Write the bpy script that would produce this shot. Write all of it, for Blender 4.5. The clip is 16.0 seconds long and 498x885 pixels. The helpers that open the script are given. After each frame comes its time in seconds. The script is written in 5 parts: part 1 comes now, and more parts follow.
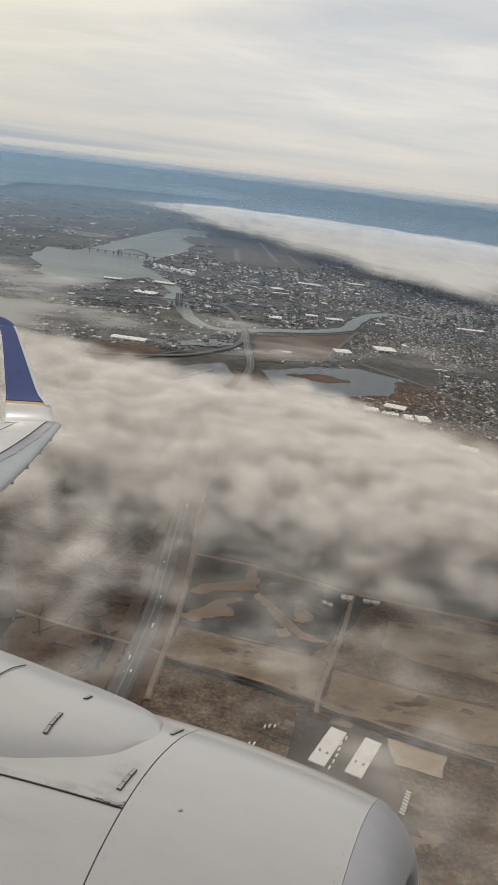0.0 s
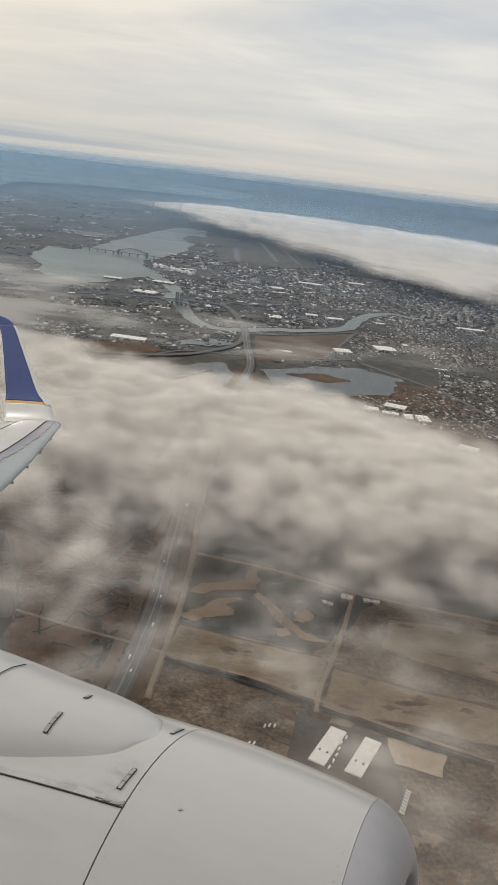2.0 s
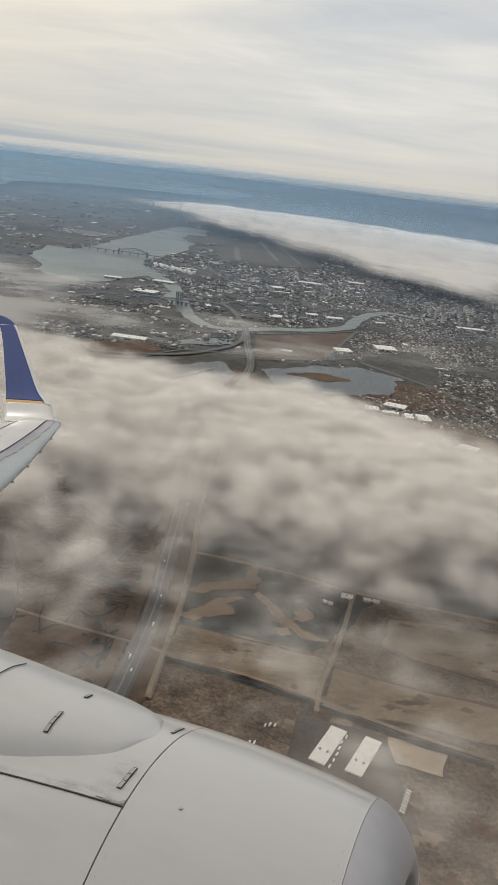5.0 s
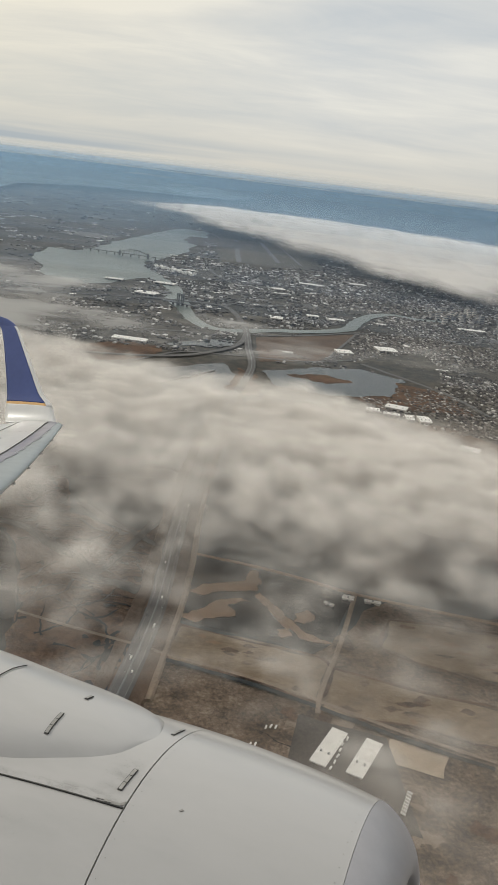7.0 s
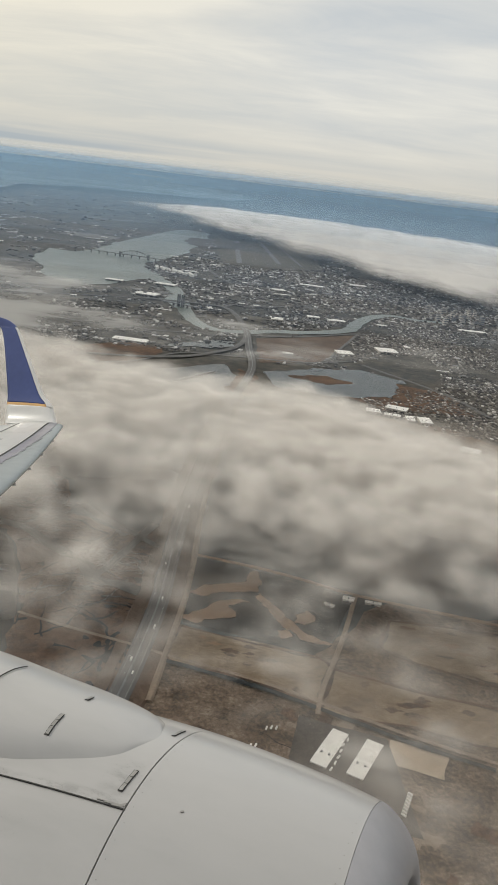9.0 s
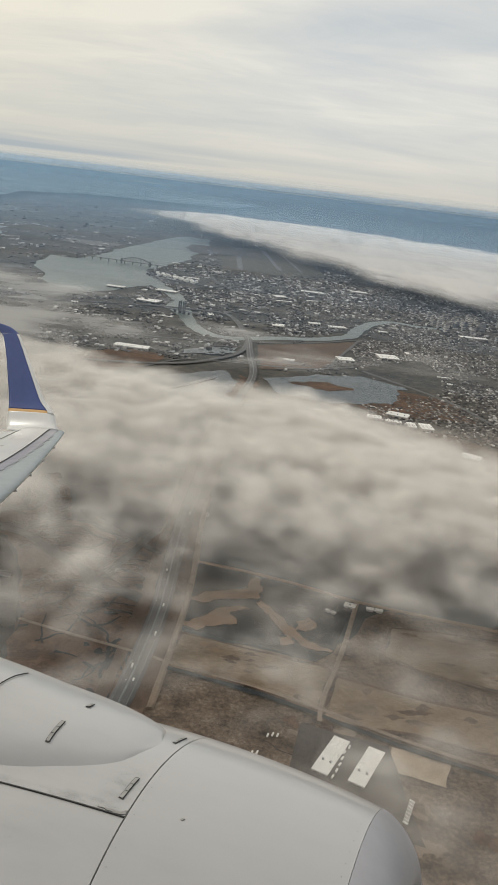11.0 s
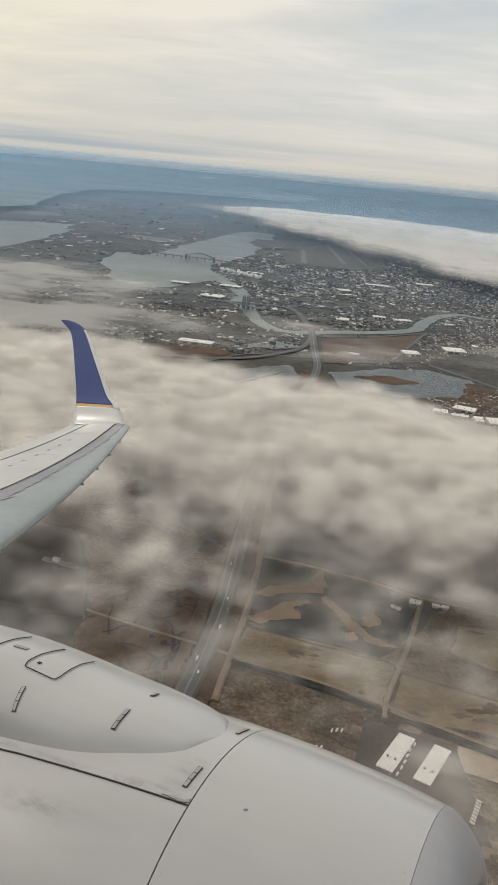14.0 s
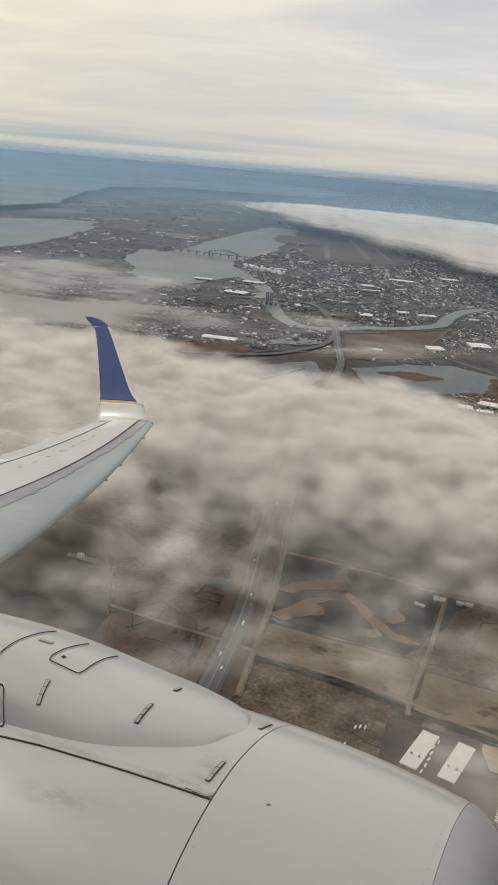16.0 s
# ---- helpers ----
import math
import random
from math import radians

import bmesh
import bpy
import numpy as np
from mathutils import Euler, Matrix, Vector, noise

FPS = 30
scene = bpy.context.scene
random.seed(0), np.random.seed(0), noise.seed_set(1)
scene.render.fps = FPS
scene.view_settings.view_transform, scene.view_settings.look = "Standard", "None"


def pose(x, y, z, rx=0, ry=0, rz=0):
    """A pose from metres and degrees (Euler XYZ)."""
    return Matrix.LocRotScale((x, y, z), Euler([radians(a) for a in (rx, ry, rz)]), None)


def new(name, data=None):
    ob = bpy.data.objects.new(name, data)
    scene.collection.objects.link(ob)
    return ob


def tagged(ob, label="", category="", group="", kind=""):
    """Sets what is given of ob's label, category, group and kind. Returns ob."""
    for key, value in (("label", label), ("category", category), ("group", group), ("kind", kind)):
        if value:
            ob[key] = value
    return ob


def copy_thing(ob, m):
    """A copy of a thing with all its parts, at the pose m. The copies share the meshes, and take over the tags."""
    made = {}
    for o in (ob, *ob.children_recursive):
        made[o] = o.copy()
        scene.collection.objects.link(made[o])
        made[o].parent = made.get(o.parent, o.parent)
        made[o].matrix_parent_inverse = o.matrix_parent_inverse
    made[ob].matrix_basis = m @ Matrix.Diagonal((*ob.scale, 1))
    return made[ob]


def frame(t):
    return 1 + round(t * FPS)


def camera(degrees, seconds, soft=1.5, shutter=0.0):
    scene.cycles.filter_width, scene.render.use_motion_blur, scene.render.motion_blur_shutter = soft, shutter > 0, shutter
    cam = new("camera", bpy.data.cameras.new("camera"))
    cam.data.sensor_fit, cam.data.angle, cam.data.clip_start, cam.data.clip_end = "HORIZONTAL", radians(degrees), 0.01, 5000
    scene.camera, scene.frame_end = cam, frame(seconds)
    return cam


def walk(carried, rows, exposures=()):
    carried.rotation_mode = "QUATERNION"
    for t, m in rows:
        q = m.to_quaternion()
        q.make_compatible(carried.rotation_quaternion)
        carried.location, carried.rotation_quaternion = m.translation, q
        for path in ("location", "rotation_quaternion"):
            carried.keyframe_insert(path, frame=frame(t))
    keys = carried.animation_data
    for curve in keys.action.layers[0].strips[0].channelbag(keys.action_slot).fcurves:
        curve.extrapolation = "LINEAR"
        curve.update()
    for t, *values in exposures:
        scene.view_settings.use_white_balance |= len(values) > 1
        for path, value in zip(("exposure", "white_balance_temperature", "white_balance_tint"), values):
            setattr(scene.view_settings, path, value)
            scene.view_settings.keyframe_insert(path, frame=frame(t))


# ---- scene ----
# Eye at a cabin window of a climbing airliner, H metres over flat ground.
H = 200.0
EYE = Vector((0, 0, H))
LENS = 33.0
cam = camera(LENS, 16.0)
DOWN, LEAN = 17.65, 7.0          # how far the view looks down, and how far it leans
BASE = pose(0, 0, 0, 90 - DOWN) @ pose(0, 0, 0, 0, 0, LEAN)

# seconds, turn to the left, tilt up, roll (degrees), all against the cabin
TURNS = [
    (0.0, 0.00, -0.02, 0), (0.5, 0.00, 0.12, 0), (1.0, 0.00, 0.12, 0), (1.5, 0.00, 0.00, 0), (2.0, 0.00, -0.06, 0),
    (2.5, 0.00, 0.08, 0), (3.0, -0.06, 0.12, 0), (3.5, -0.04, 0.08, 0), (4.0, 0.00, -0.12, 0), (5.2, 0.02, -0.10, 0),
    (6.5, 0.04, -0.08, 0), (7.0, 0.08, 0.00, 0), (7.5, 0.08, -0.10, 0), (8.0, 0.08, -0.10, 0), (9.2, 0.12, 0.10, 0),
    (10.5, 0.15, 0.32, 0), (11.0, 0.19, 0.50, 0), (11.5, 0.35, 0.50, 0), (12.0, 0.69, 0.34, 0), (12.5, 1.38, 0.19, 0),
    (13.0, 2.30, 0.02, 0), (13.5, 3.36, 0.00, 0), (14.0, 4.45, 0.00, 0), (14.5, 5.27, 0.00, 0), (15.0, 5.79, -0.06, 0),
    (15.5, 5.97, -0.13, 0), (16.0, 6.00, -0.30, 0)]
# as the view swings aft the phone is drawn a little down and forward
rows = []
for t, turn, up, roll in TURNS:
    s = turn / 6.0
    eye = Matrix.Translation(EYE) @ BASE @ pose(0.008 * s, -0.012 * s, 0)
    rows.append((t, eye @ pose(0, 0, 0, up + 0.19 * s, turn + 0.13 * s, roll)))
walk(cam, rows, [(0.0, 0.0, 6260, 12.5), (4.0, 0.0, 6260, 12.5), (7.0, 0.0, 6240, 10), (11.0, 0.0, 6240, 10), (16.0, 0.0, 6340, 10.5)])

# ---- sky and sun: a thin high overcast, the sun low to the west of the view ----
SUN_AZ, SUN_EL = -72.0, 36.0     # degrees from +y towards +x, and above the horizon
world = bpy.data.worlds.new("sky")
scene.world = world
world.use_nodes = True


def tree_of(owner):
    nt = owner.node_tree
    nt.nodes.clear()
    return nt


def node(nt, kind, ins=None):
    n = nt.nodes.new(kind)
    for k, v in (ins or {}).items():
        if isinstance(v, bpy.types.NodeSocket):
            nt.links.new(v, n.inputs[k])
        else:
            n.inputs[k].default_value = v
    return n


def ramp(nt, fac, stops, mode="LINEAR"):
    n = nt.nodes.new("ShaderNodeValToRGB")
    n.color_ramp.interpolation = mode
    e = n.color_ramp.elements
    while len(e) < len(stops):
        e.new(0.5)
    for el, (p, c) in zip(e, stops):
        el.position = p
        el.color = (*c, 1) if isinstance(c, tuple) else (c, c, c, 1)
    nt.links.new(fac, n.inputs[0])
    return n.outputs[0]


def math_node(nt, op, a, b=0.0, c=0.0):
    n = nt.nodes.new("ShaderNodeMath")
    n.operation = op
    for i, v in enumerate((a, b, c)):
        if isinstance(v, bpy.types.NodeSocket):
            nt.links.new(v, n.inputs[i])
        else:
            n.inputs[i].default_value = v
    return n.outputs[0]


def mix_rgb(nt, fac, a, b, mode="MIX"):
    n = nt.nodes.new("ShaderNodeMix")
    n.data_type, n.blend_type = "RGBA", mode
    for i, v in ((0, fac), (6, a), (7, b)):
        if isinstance(v, bpy.types.NodeSocket):
            nt.links.new(v, n.inputs[i])
        else:
            n.inputs[i].default_value = v if i == 0 else (*v, 1)
    return n.outputs[2]


nt = tree_of(world)
coord = node(nt, "ShaderNodeTexCoord").outputs["Generated"]
sep = node(nt, "ShaderNodeSeparateXYZ", {0: coord})
high = math_node(nt, "MAXIMUM", sep.outputs[2], 0.0)
lift = math_node(nt, "ADD", high, 0.16)
flat = node(nt, "ShaderNodeCombineXYZ", {0: math_node(nt, "DIVIDE", sep.outputs[0], lift), 1: math_node(nt, "DIVIDE", sep.outputs[1], lift), 2: 0.3})
streak = node(nt, "ShaderNodeMapping", {0: flat.outputs[0], "Scale": (0.55, 1.1, 1.0), "Rotation": (0, 0, radians(9))})
n1 = node(nt, "ShaderNodeTexNoise", {0: streak.outputs[0], "Scale": 0.9, "Detail": 5.0, "Roughness": 0.5, "Distortion": 0.7})
n2 = node(nt, "ShaderNodeTexNoise", {0: streak.outputs[0], "Scale": 2.8, "Detail": 7.0, "Roughness": 0.58, "Distortion": 0.5})
fac = math_node(nt, "ADD", math_node(nt, "MULTIPLY", n1.outputs[0], 0.62), math_node(nt, "MULTIPLY", n2.outputs[0], 0.38))
cloud = ramp(nt, fac, [(0.37, (0.66, 0.675, 0.66)), (0.5, (0.79, 0.772, 0.71)), (0.61, (0.92, 0.88, 0.775))])
sun_dir = Vector((math.sin(radians(-55)), math.cos(radians(-55)), 0.12)).normalized()
dot = node(nt, "ShaderNodeVectorMath", {0: coord, 1: tuple(sun_dir)})
dot.operation = "DOT_PRODUCT"
toward = dot.outputs["Value"]
warm = ramp(nt, toward, [(0.55, (1.0, 1.0, 1.0)), (0.86, (1.05, 1.0, 0.9)), (1.0, (1.3, 1.2, 0.98))])
cloud = mix_rgb(nt, 1.0, cloud, warm, "MULTIPLY")
low = ramp(nt, sep.outputs[2], [(0.0, 1.0), (0.02, 0.7), (0.06, 0.25), (0.12, 0.0)])
cloud = mix_rgb(nt, low, cloud, (0.74, 0.695, 0.595))
veil = node(nt, "ShaderNodeTexNoise", {0: node(nt, "ShaderNodeMapping", {0: coord, "Scale": (1.5, 1.5, 40)}).outputs[0], "Scale": 1.6, "Detail": 3.0})
band = math_node(nt, "MULTIPLY", ramp(nt, sep.outputs[2], [(0.004, 0.0), (0.008, 1.0), (0.022, 0.7), (0.034, 0.0)]), ramp(nt, veil.outputs[0], [(0.38, 0.0), (0.6, 0.8)]))
band = math_node(nt, "MULTIPLY", band, ramp(nt, toward, [(0.35, 0.15), (0.8, 1.0)]))
cloud = mix_rgb(nt, band, cloud, (0.38, 0.45, 0.50))
sky = node(nt, "ShaderNodeTexSky")
sky.sky_type, sky.sun_disc, sky.sun_elevation, sky.sun_rotation = "NISHITA", False, radians(SUN_EL), radians(SUN_AZ)
sky_bg = node(nt, "ShaderNodeBackground", {0: sky.outputs[0], 1: 0.06})
cloud_bg = node(nt, "ShaderNodeBackground", {0: cloud, 1: 0.95})
both = node(nt, "ShaderNodeMixShader", {0: 0.93, 1: sky_bg.outputs[0], 2: cloud_bg.outputs[0]})
node(nt, "ShaderNodeOutputWorld", {0: both.outputs[0]})

sun = new("sun", bpy.data.lights.new("sun", "SUN"))
sun.data.energy, sun.data.angle, sun.data.color = 1.45, radians(10), (1.0, 0.93, 0.80)
towards_sun = Vector((math.sin(radians(SUN_AZ)) * math.cos(radians(SUN_EL)), math.cos(radians(SUN_AZ)) * math.cos(radians(SUN_EL)), math.sin(radians(SUN_EL))))
sun.matrix_world = Matrix.Translation((0, 0, 400)) @ towards_sun.to_track_quat("Z", "Y").to_matrix().to_4x4()
scene.view_settings.exposure = 0.0
scene.cycles.diffuse_bounces = 2
scene.cycles.transparent_max_bounces = 40   # light goes through many thin slices of vapour

# ---- materials ----
def material(name, colours, scale=1.0, detail=5.0, rough=0.7, metal=0.0, bump=0.0, bump_scale=None, fine=0.35, spread=(0.35, 0.65), per=None, stretch=(1, 1, 1), coat=0.0):
    """Two-scale noise over a ramp of colours; per: 'object' or 'island' varies each piece."""
    m = bpy.data.materials.new(name)
    m.use_nodes = True
    nt = tree_of(m)
    co = node(nt, "ShaderNodeTexCoord").outputs["Object"]
    co = node(nt, "ShaderNodeMapping", {0: co, "Scale": stretch}).outputs[0]
    a = node(nt, "ShaderNodeTexNoise", {0: co, "Scale": scale, "Detail": detail, "Roughness": 0.6})
    b = node(nt, "ShaderNodeTexNoise", {0: co, "Scale": scale * 7.3, "Detail": 4.0, "Roughness": 0.65})
    f = math_node(nt, "ADD", math_node(nt, "MULTIPLY", a.outputs[0], 1 - fine), math_node(nt, "MULTIPLY", b.outputs[0], fine))
    if per:
        r = node(nt, "ShaderNodeObjectInfo").outputs["Random"] if per == "object" else node(nt, "ShaderNodeNewGeometry").outputs["Random Per Island"]
        f = math_node(nt, "ADD", math_node(nt, "MULTIPLY", f, 0.25), math_node(nt, "MULTIPLY", r, 0.75))
        spread = (0.12, 0.88)
    lo, hi = spread
    k = len(colours)
    col = ramp(nt, f, [(lo + (hi - lo) * i / max(1, k - 1), c) for i, c in enumerate(colours)])
    p = node(nt, "ShaderNodeBsdfPrincipled", {"Base Color": col, "Roughness": rough, "Metallic": metal, "Coat Weight": coat})
    p.inputs["Coat Roughness"].default_value = 0.12
    if bump:
        h = node(nt, "ShaderNodeTexNoise", {0: co, "Scale": bump_scale or scale * 5, "Detail": 4.0})
        bp = node(nt, "ShaderNodeBump", {"Height": h.outputs[0], "Strength": bump, "Distance": 1.0 / (bump_scale or scale * 5)})
        nt.links.new(bp.outputs[0], p.inputs["Normal"])
    node(nt, "ShaderNodeOutputMaterial", {0: p.outputs[0]})
    return m


def mist(name, colour, fine_scale, ragged=1.6, strength=1.0, stretch=(1, 1, 1), lo=0.12, hi=0.88, swell=25.0, detail=5.0):
    """Vapour: scatters light up and down, with the density kept on the mesh broken up by fine noise."""
    m = bpy.data.materials.new(name)
    m.use_nodes = True
    nt = tree_of(m)
    co = node(nt, "ShaderNodeTexCoord").outputs["Object"]
    co = node(nt, "ShaderNodeMapping", {0: co, "Scale": stretch}).outputs[0]
    att = node(nt, "ShaderNodeAttribute")
    att.attribute_name = "vapour_mass"
    dens = att.outputs["Fac"]
    n = node(nt, "ShaderNodeTexNoise", {0: co, "Scale": fine_scale, "Detail": detail, "Roughness": 0.58})
    # thin where the density is low, broken up most at its edges
    tear = math_node(nt, "MULTIPLY", ramp(nt, dens, [(0.1, 0.28), (0.62, 1.0)]), ragged)
    v = math_node(nt, "ADD", dens, math_node(nt, "MULTIPLY", math_node(nt, "SUBTRACT", n.outputs[0], 0.5), tear))
    a = ramp(nt, v, [(lo, 0.0), (hi, 1.0)], "EASE")
    a = math_node(nt, "MULTIPLY", math_node(nt, "MULTIPLY", a, ramp(nt, dens, [(0.0, 0.0), (0.2, 1.0)])), strength)
    d = node(nt, "ShaderNodeBsdfDiffuse", {0: (*colour, 1)})
    t = node(nt, "ShaderNodeBsdfTranslucent", {0: (*colour, 1)})
    if swell:
        big = node(nt, "ShaderNodeTexNoise", {0: co, "Scale": fine_scale, "Detail": 1.5, "Roughness": 0.5})
        heap = node(nt, "ShaderNodeBump", {"Height": big.outputs[0], "Strength": 1.0, "Distance": swell})
        nt.links.new(heap.outputs[0], d.inputs["Normal"])
    body = node(nt, "ShaderNodeMixShader", {0: 0.2, 1: d.outputs[0], 2: t.outputs[0]})
    clear = node(nt, "ShaderNodeBsdfTransparent")
    node(nt, "ShaderNodeOutputMaterial", {0: node(nt, "ShaderNodeMixShader", {0: a, 1: clear.outputs[0], 2: body.outputs[0]}).outputs[0]})
    return m


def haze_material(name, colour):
    """A tinted see-through sheet for haze and far cloud: its share is kept on the mesh."""
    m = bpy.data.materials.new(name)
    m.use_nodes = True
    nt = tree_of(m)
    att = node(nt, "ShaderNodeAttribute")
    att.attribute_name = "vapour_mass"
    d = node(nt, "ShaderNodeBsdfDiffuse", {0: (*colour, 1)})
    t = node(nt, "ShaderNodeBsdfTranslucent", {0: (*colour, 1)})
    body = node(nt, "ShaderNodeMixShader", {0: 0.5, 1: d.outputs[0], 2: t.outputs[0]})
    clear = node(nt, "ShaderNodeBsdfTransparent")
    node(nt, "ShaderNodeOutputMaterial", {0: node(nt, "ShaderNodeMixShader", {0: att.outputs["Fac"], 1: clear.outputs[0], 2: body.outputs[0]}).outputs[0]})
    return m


def water_material(name, colour, rough=0.22):
    m = bpy.data.materials.new(name)
    m.use_nodes = True
    nt = tree_of(m)
    co = node(nt, "ShaderNodeTexCoord").outputs["Object"]
    a = node(nt, "ShaderNodeTexNoise", {0: co, "Scale": 0.012, "Detail": 5.0})
    col = ramp(nt, a.outputs[0], [(0.35, colour), (0.7, tuple(c * 1.45 for c in colour))])
    h = node(nt, "ShaderNodeTexNoise", {0: co, "Scale": 0.2, "Detail": 2.0})
    bp = node(nt, "ShaderNodeBump", {"Height": h.outputs[0], "Strength": 0.004, "Distance": 0.3})
    p = node(nt, "ShaderNodeBsdfPrincipled", {"Base Color": col, "Roughness": rough, "IOR": 1.33, "Normal": bp.outputs[0]})
    node(nt, "ShaderNodeOutputMaterial", {0: p.outputs[0]})
    return m


PAINT = material("white_aircraft_paint", [(0.375, 0.37, 0.365), (0.45, 0.442, 0.437), (0.485, 0.475, 0.47)], scale=0.8, rough=0.33, fine=0.2, stretch=(0.35, 1, 1), coat=0.7)
# grey wing skin with a lilac reflection put into its colour
FRONT_TINT = material("lilac_reflection_tint", [(0.20, 0.195, 0.235), (0.28, 0.27, 0.31), (0.38, 0.37, 0.40)], scale=1.2, rough=0.36, fine=0.4, stretch=(1, 0.25, 1), coat=0.2)
WING_PAINT = material("grey_wing_paint", [(0.50, 0.49, 0.475), (0.59, 0.58, 0.56), (0.63, 0.62, 0.60)], scale=0.9, rough=0.34, fine=0.35, stretch=(1, 0.35, 1), coat=0.2)
SLAT_METAL = material("bare_leading_edge_metal", [(0.34, 0.375, 0.39), (0.44, 0.475, 0.485)], scale=1.4, rough=0.36, metal=0.5, fine=0.4, stretch=(1, 0.3, 1))
LIP_METAL = material("satin_inlet_metal", [(0.40, 0.39, 0.41), (0.47, 0.46, 0.48)], scale=1.5, rough=0.42, metal=0.45, fine=0.3)
WINGLET_PAINT = material("bright_white_paint", [(0.62, 0.61, 0.59), (0.70, 0.69, 0.67)], scale=0.8, rough=0.33, coat=0.25)
BLUE = material("deep_blue_paint", [(0.030, 0.052, 0.19), (0.042, 0.068, 0.23)], scale=1.2, rough=0.28, coat=0.4)
GOLD = material("gold_stripe_paint", [(0.62, 0.36, 0.14), (0.70, 0.43, 0.18)], scale=3.0, rough=0.4)
SEAM = material("dark_seal", [(0.02, 0.02, 0.02), (0.05, 0.048, 0.045)], scale=9.0, rough=0.8)
LATCH = material("grey_latch_metal", [(0.27, 0.265, 0.255), (0.40, 0.395, 0.38)], scale=14.0, rough=0.5, metal=0.2)
SOOT = material("smudged_grease", [(0.25, 0.24, 0.23), (0.4, 0.39, 0.37)], scale=10.0, rough=0.7)


def smudge_material(name, colour, most, scale):
    """A thin film of dirt and trough shade, torn by noise; its mass on the mesh fades it out."""
    m = bpy.data.materials.new(name)
    m.use_nodes = True
    nt = tree_of(m)
    co = node(nt, "ShaderNodeTexCoord").outputs["Object"]
    n = node(nt, "ShaderNodeTexNoise", {0: node(nt, "ShaderNodeMapping", {0: co, "Scale": (0.5, 1, 1)}).outputs[0], "Scale": scale, "Detail": 6.0, "Roughness": 0.65})
    att = node(nt, "ShaderNodeAttribute")
    att.attribute_name = "dirt"
    a = math_node(nt, "MULTIPLY", math_node(nt, "MULTIPLY", ramp(nt, n.outputs[0], [(0.42, 0.0), (0.68, 1.0)]), att.outputs["Fac"]), most)
    p = node(nt, "ShaderNodeBsdfPrincipled", {"Base Color": (*colour, 1), "Roughness": 0.7})
    node(nt, "ShaderNodeOutputMaterial", {0: node(nt, "ShaderNodeMixShader", {0: a, 1: node(nt, "ShaderNodeBsdfTransparent").outputs[0], 2: p.outputs[0]}).outputs[0]})
    return m


SMUDGE = smudge_material("soot_and_shade_film", (0.06, 0.055, 0.05), 0.2, 30.0)
SEAM_GREY = material("grey_fitting_and_reflection", [(0.22, 0.22, 0.25), (0.34, 0.34, 0.37)], scale=6.0, rough=0.5)

LAND = material("winter_land", [(0.020, 0.024, 0.024), (0.042, 0.041, 0.037), (0.075, 0.067, 0.055), (0.12, 0.11, 0.095)], scale=0.011, detail=10.0, rough=0.95, fine=0.5, spread=(0.36, 0.64))
MARSH = material("reed_marsh", [(0.022, 0.019, 0.017), (0.06, 0.036, 0.023), (0.105, 0.06, 0.036), (0.135, 0.08, 0.048)], scale=0.035, detail=9.0, rough=0.95, fine=0.45, spread=(0.34, 0.62), bump=0.6, bump_scale=0.4)
REED = material("russet_reed_bed", [(0.062, 0.043, 0.031), (0.098, 0.066, 0.046), (0.13, 0.09, 0.063)], scale=0.03, detail=9.0, rough=0.95, fine=0.45, bump=0.5, bump_scale=0.4)
SEDGE = material("dry_sedge", [(0.16, 0.10, 0.06), (0.24, 0.155, 0.095)], scale=0.2, detail=7.0, rough=0.95, fine=0.45)
FIELD = material("pale_dry_grass", [(0.11, 0.08, 0.052), (0.17, 0.125, 0.08), (0.22, 0.165, 0.11), (0.26, 0.20, 0.14)], scale=0.06, detail=10.0, rough=0.95, fine=0.42, stretch=(0.8, 1.2, 1), spread=(0.36, 0.66), bump=0.3, bump_scale=0.8)
SOIL = material("broken_brown_ground", [(0.045, 0.035, 0.028), (0.085, 0.062, 0.044), (0.125, 0.09, 0.063), (0.175, 0.13, 0.095), (0.24, 0.19, 0.145)], scale=0.075, detail=11.0, rough=0.95, fine=0.45, spread=(0.39, 0.63), bump=0.6, bump_scale=0.5)
SAND = material("bare_sand", [(0.30, 0.23, 0.16), (0.48, 0.39, 0.30)], scale=0.2, detail=7.0, rough=0.95, fine=0.5)
DIRT = material("trodden_dirt", [(0.17, 0.13, 0.095), (0.26, 0.20, 0.15)], scale=0.3, rough=0.95)
AIRFIELD_GRASS = material("dull_airfield_grass", [(0.05, 0.048, 0.04), (0.085, 0.075, 0.058), (0.11, 0.098, 0.075)], scale=0.01, detail=8.0, rough=0.95, fine=0.45)
WOODS = material("leafless_trees", [(0.018, 0.02, 0.018), (0.04, 0.038, 0.033), (0.07, 0.062, 0.05)], scale=0.12, detail=9.0, rough=0.95, fine=0.5, spread=(0.38, 0.62))
YARD = material("oily_yard_ground", [(0.03, 0.027, 0.025), (0.06, 0.053, 0.047), (0.09, 0.078, 0.066)], scale=0.12, detail=9.0, rough=0.9, fine=0.45)
ASPHALT = material("worn_asphalt", [(0.085, 0.083, 0.082), (0.13, 0.127, 0.124)], scale=0.15, rough=0.9, fine=0.5)
TARMAC = material("pale_concrete_runway", [(0.12, 0.118, 0.115), (0.18, 0.176, 0.17)], scale=0.05, rough=0.9)
MARKING = material("road_paint", [(0.3, 0.3, 0.29), (0.42, 0.42, 0.40)], scale=1.0, rough=0.8)
WATER = water_material("bay_water", (0.030, 0.040, 0.044))
POND = water_material("still_pond_water", (0.012, 0.018, 0.022), 0.15)
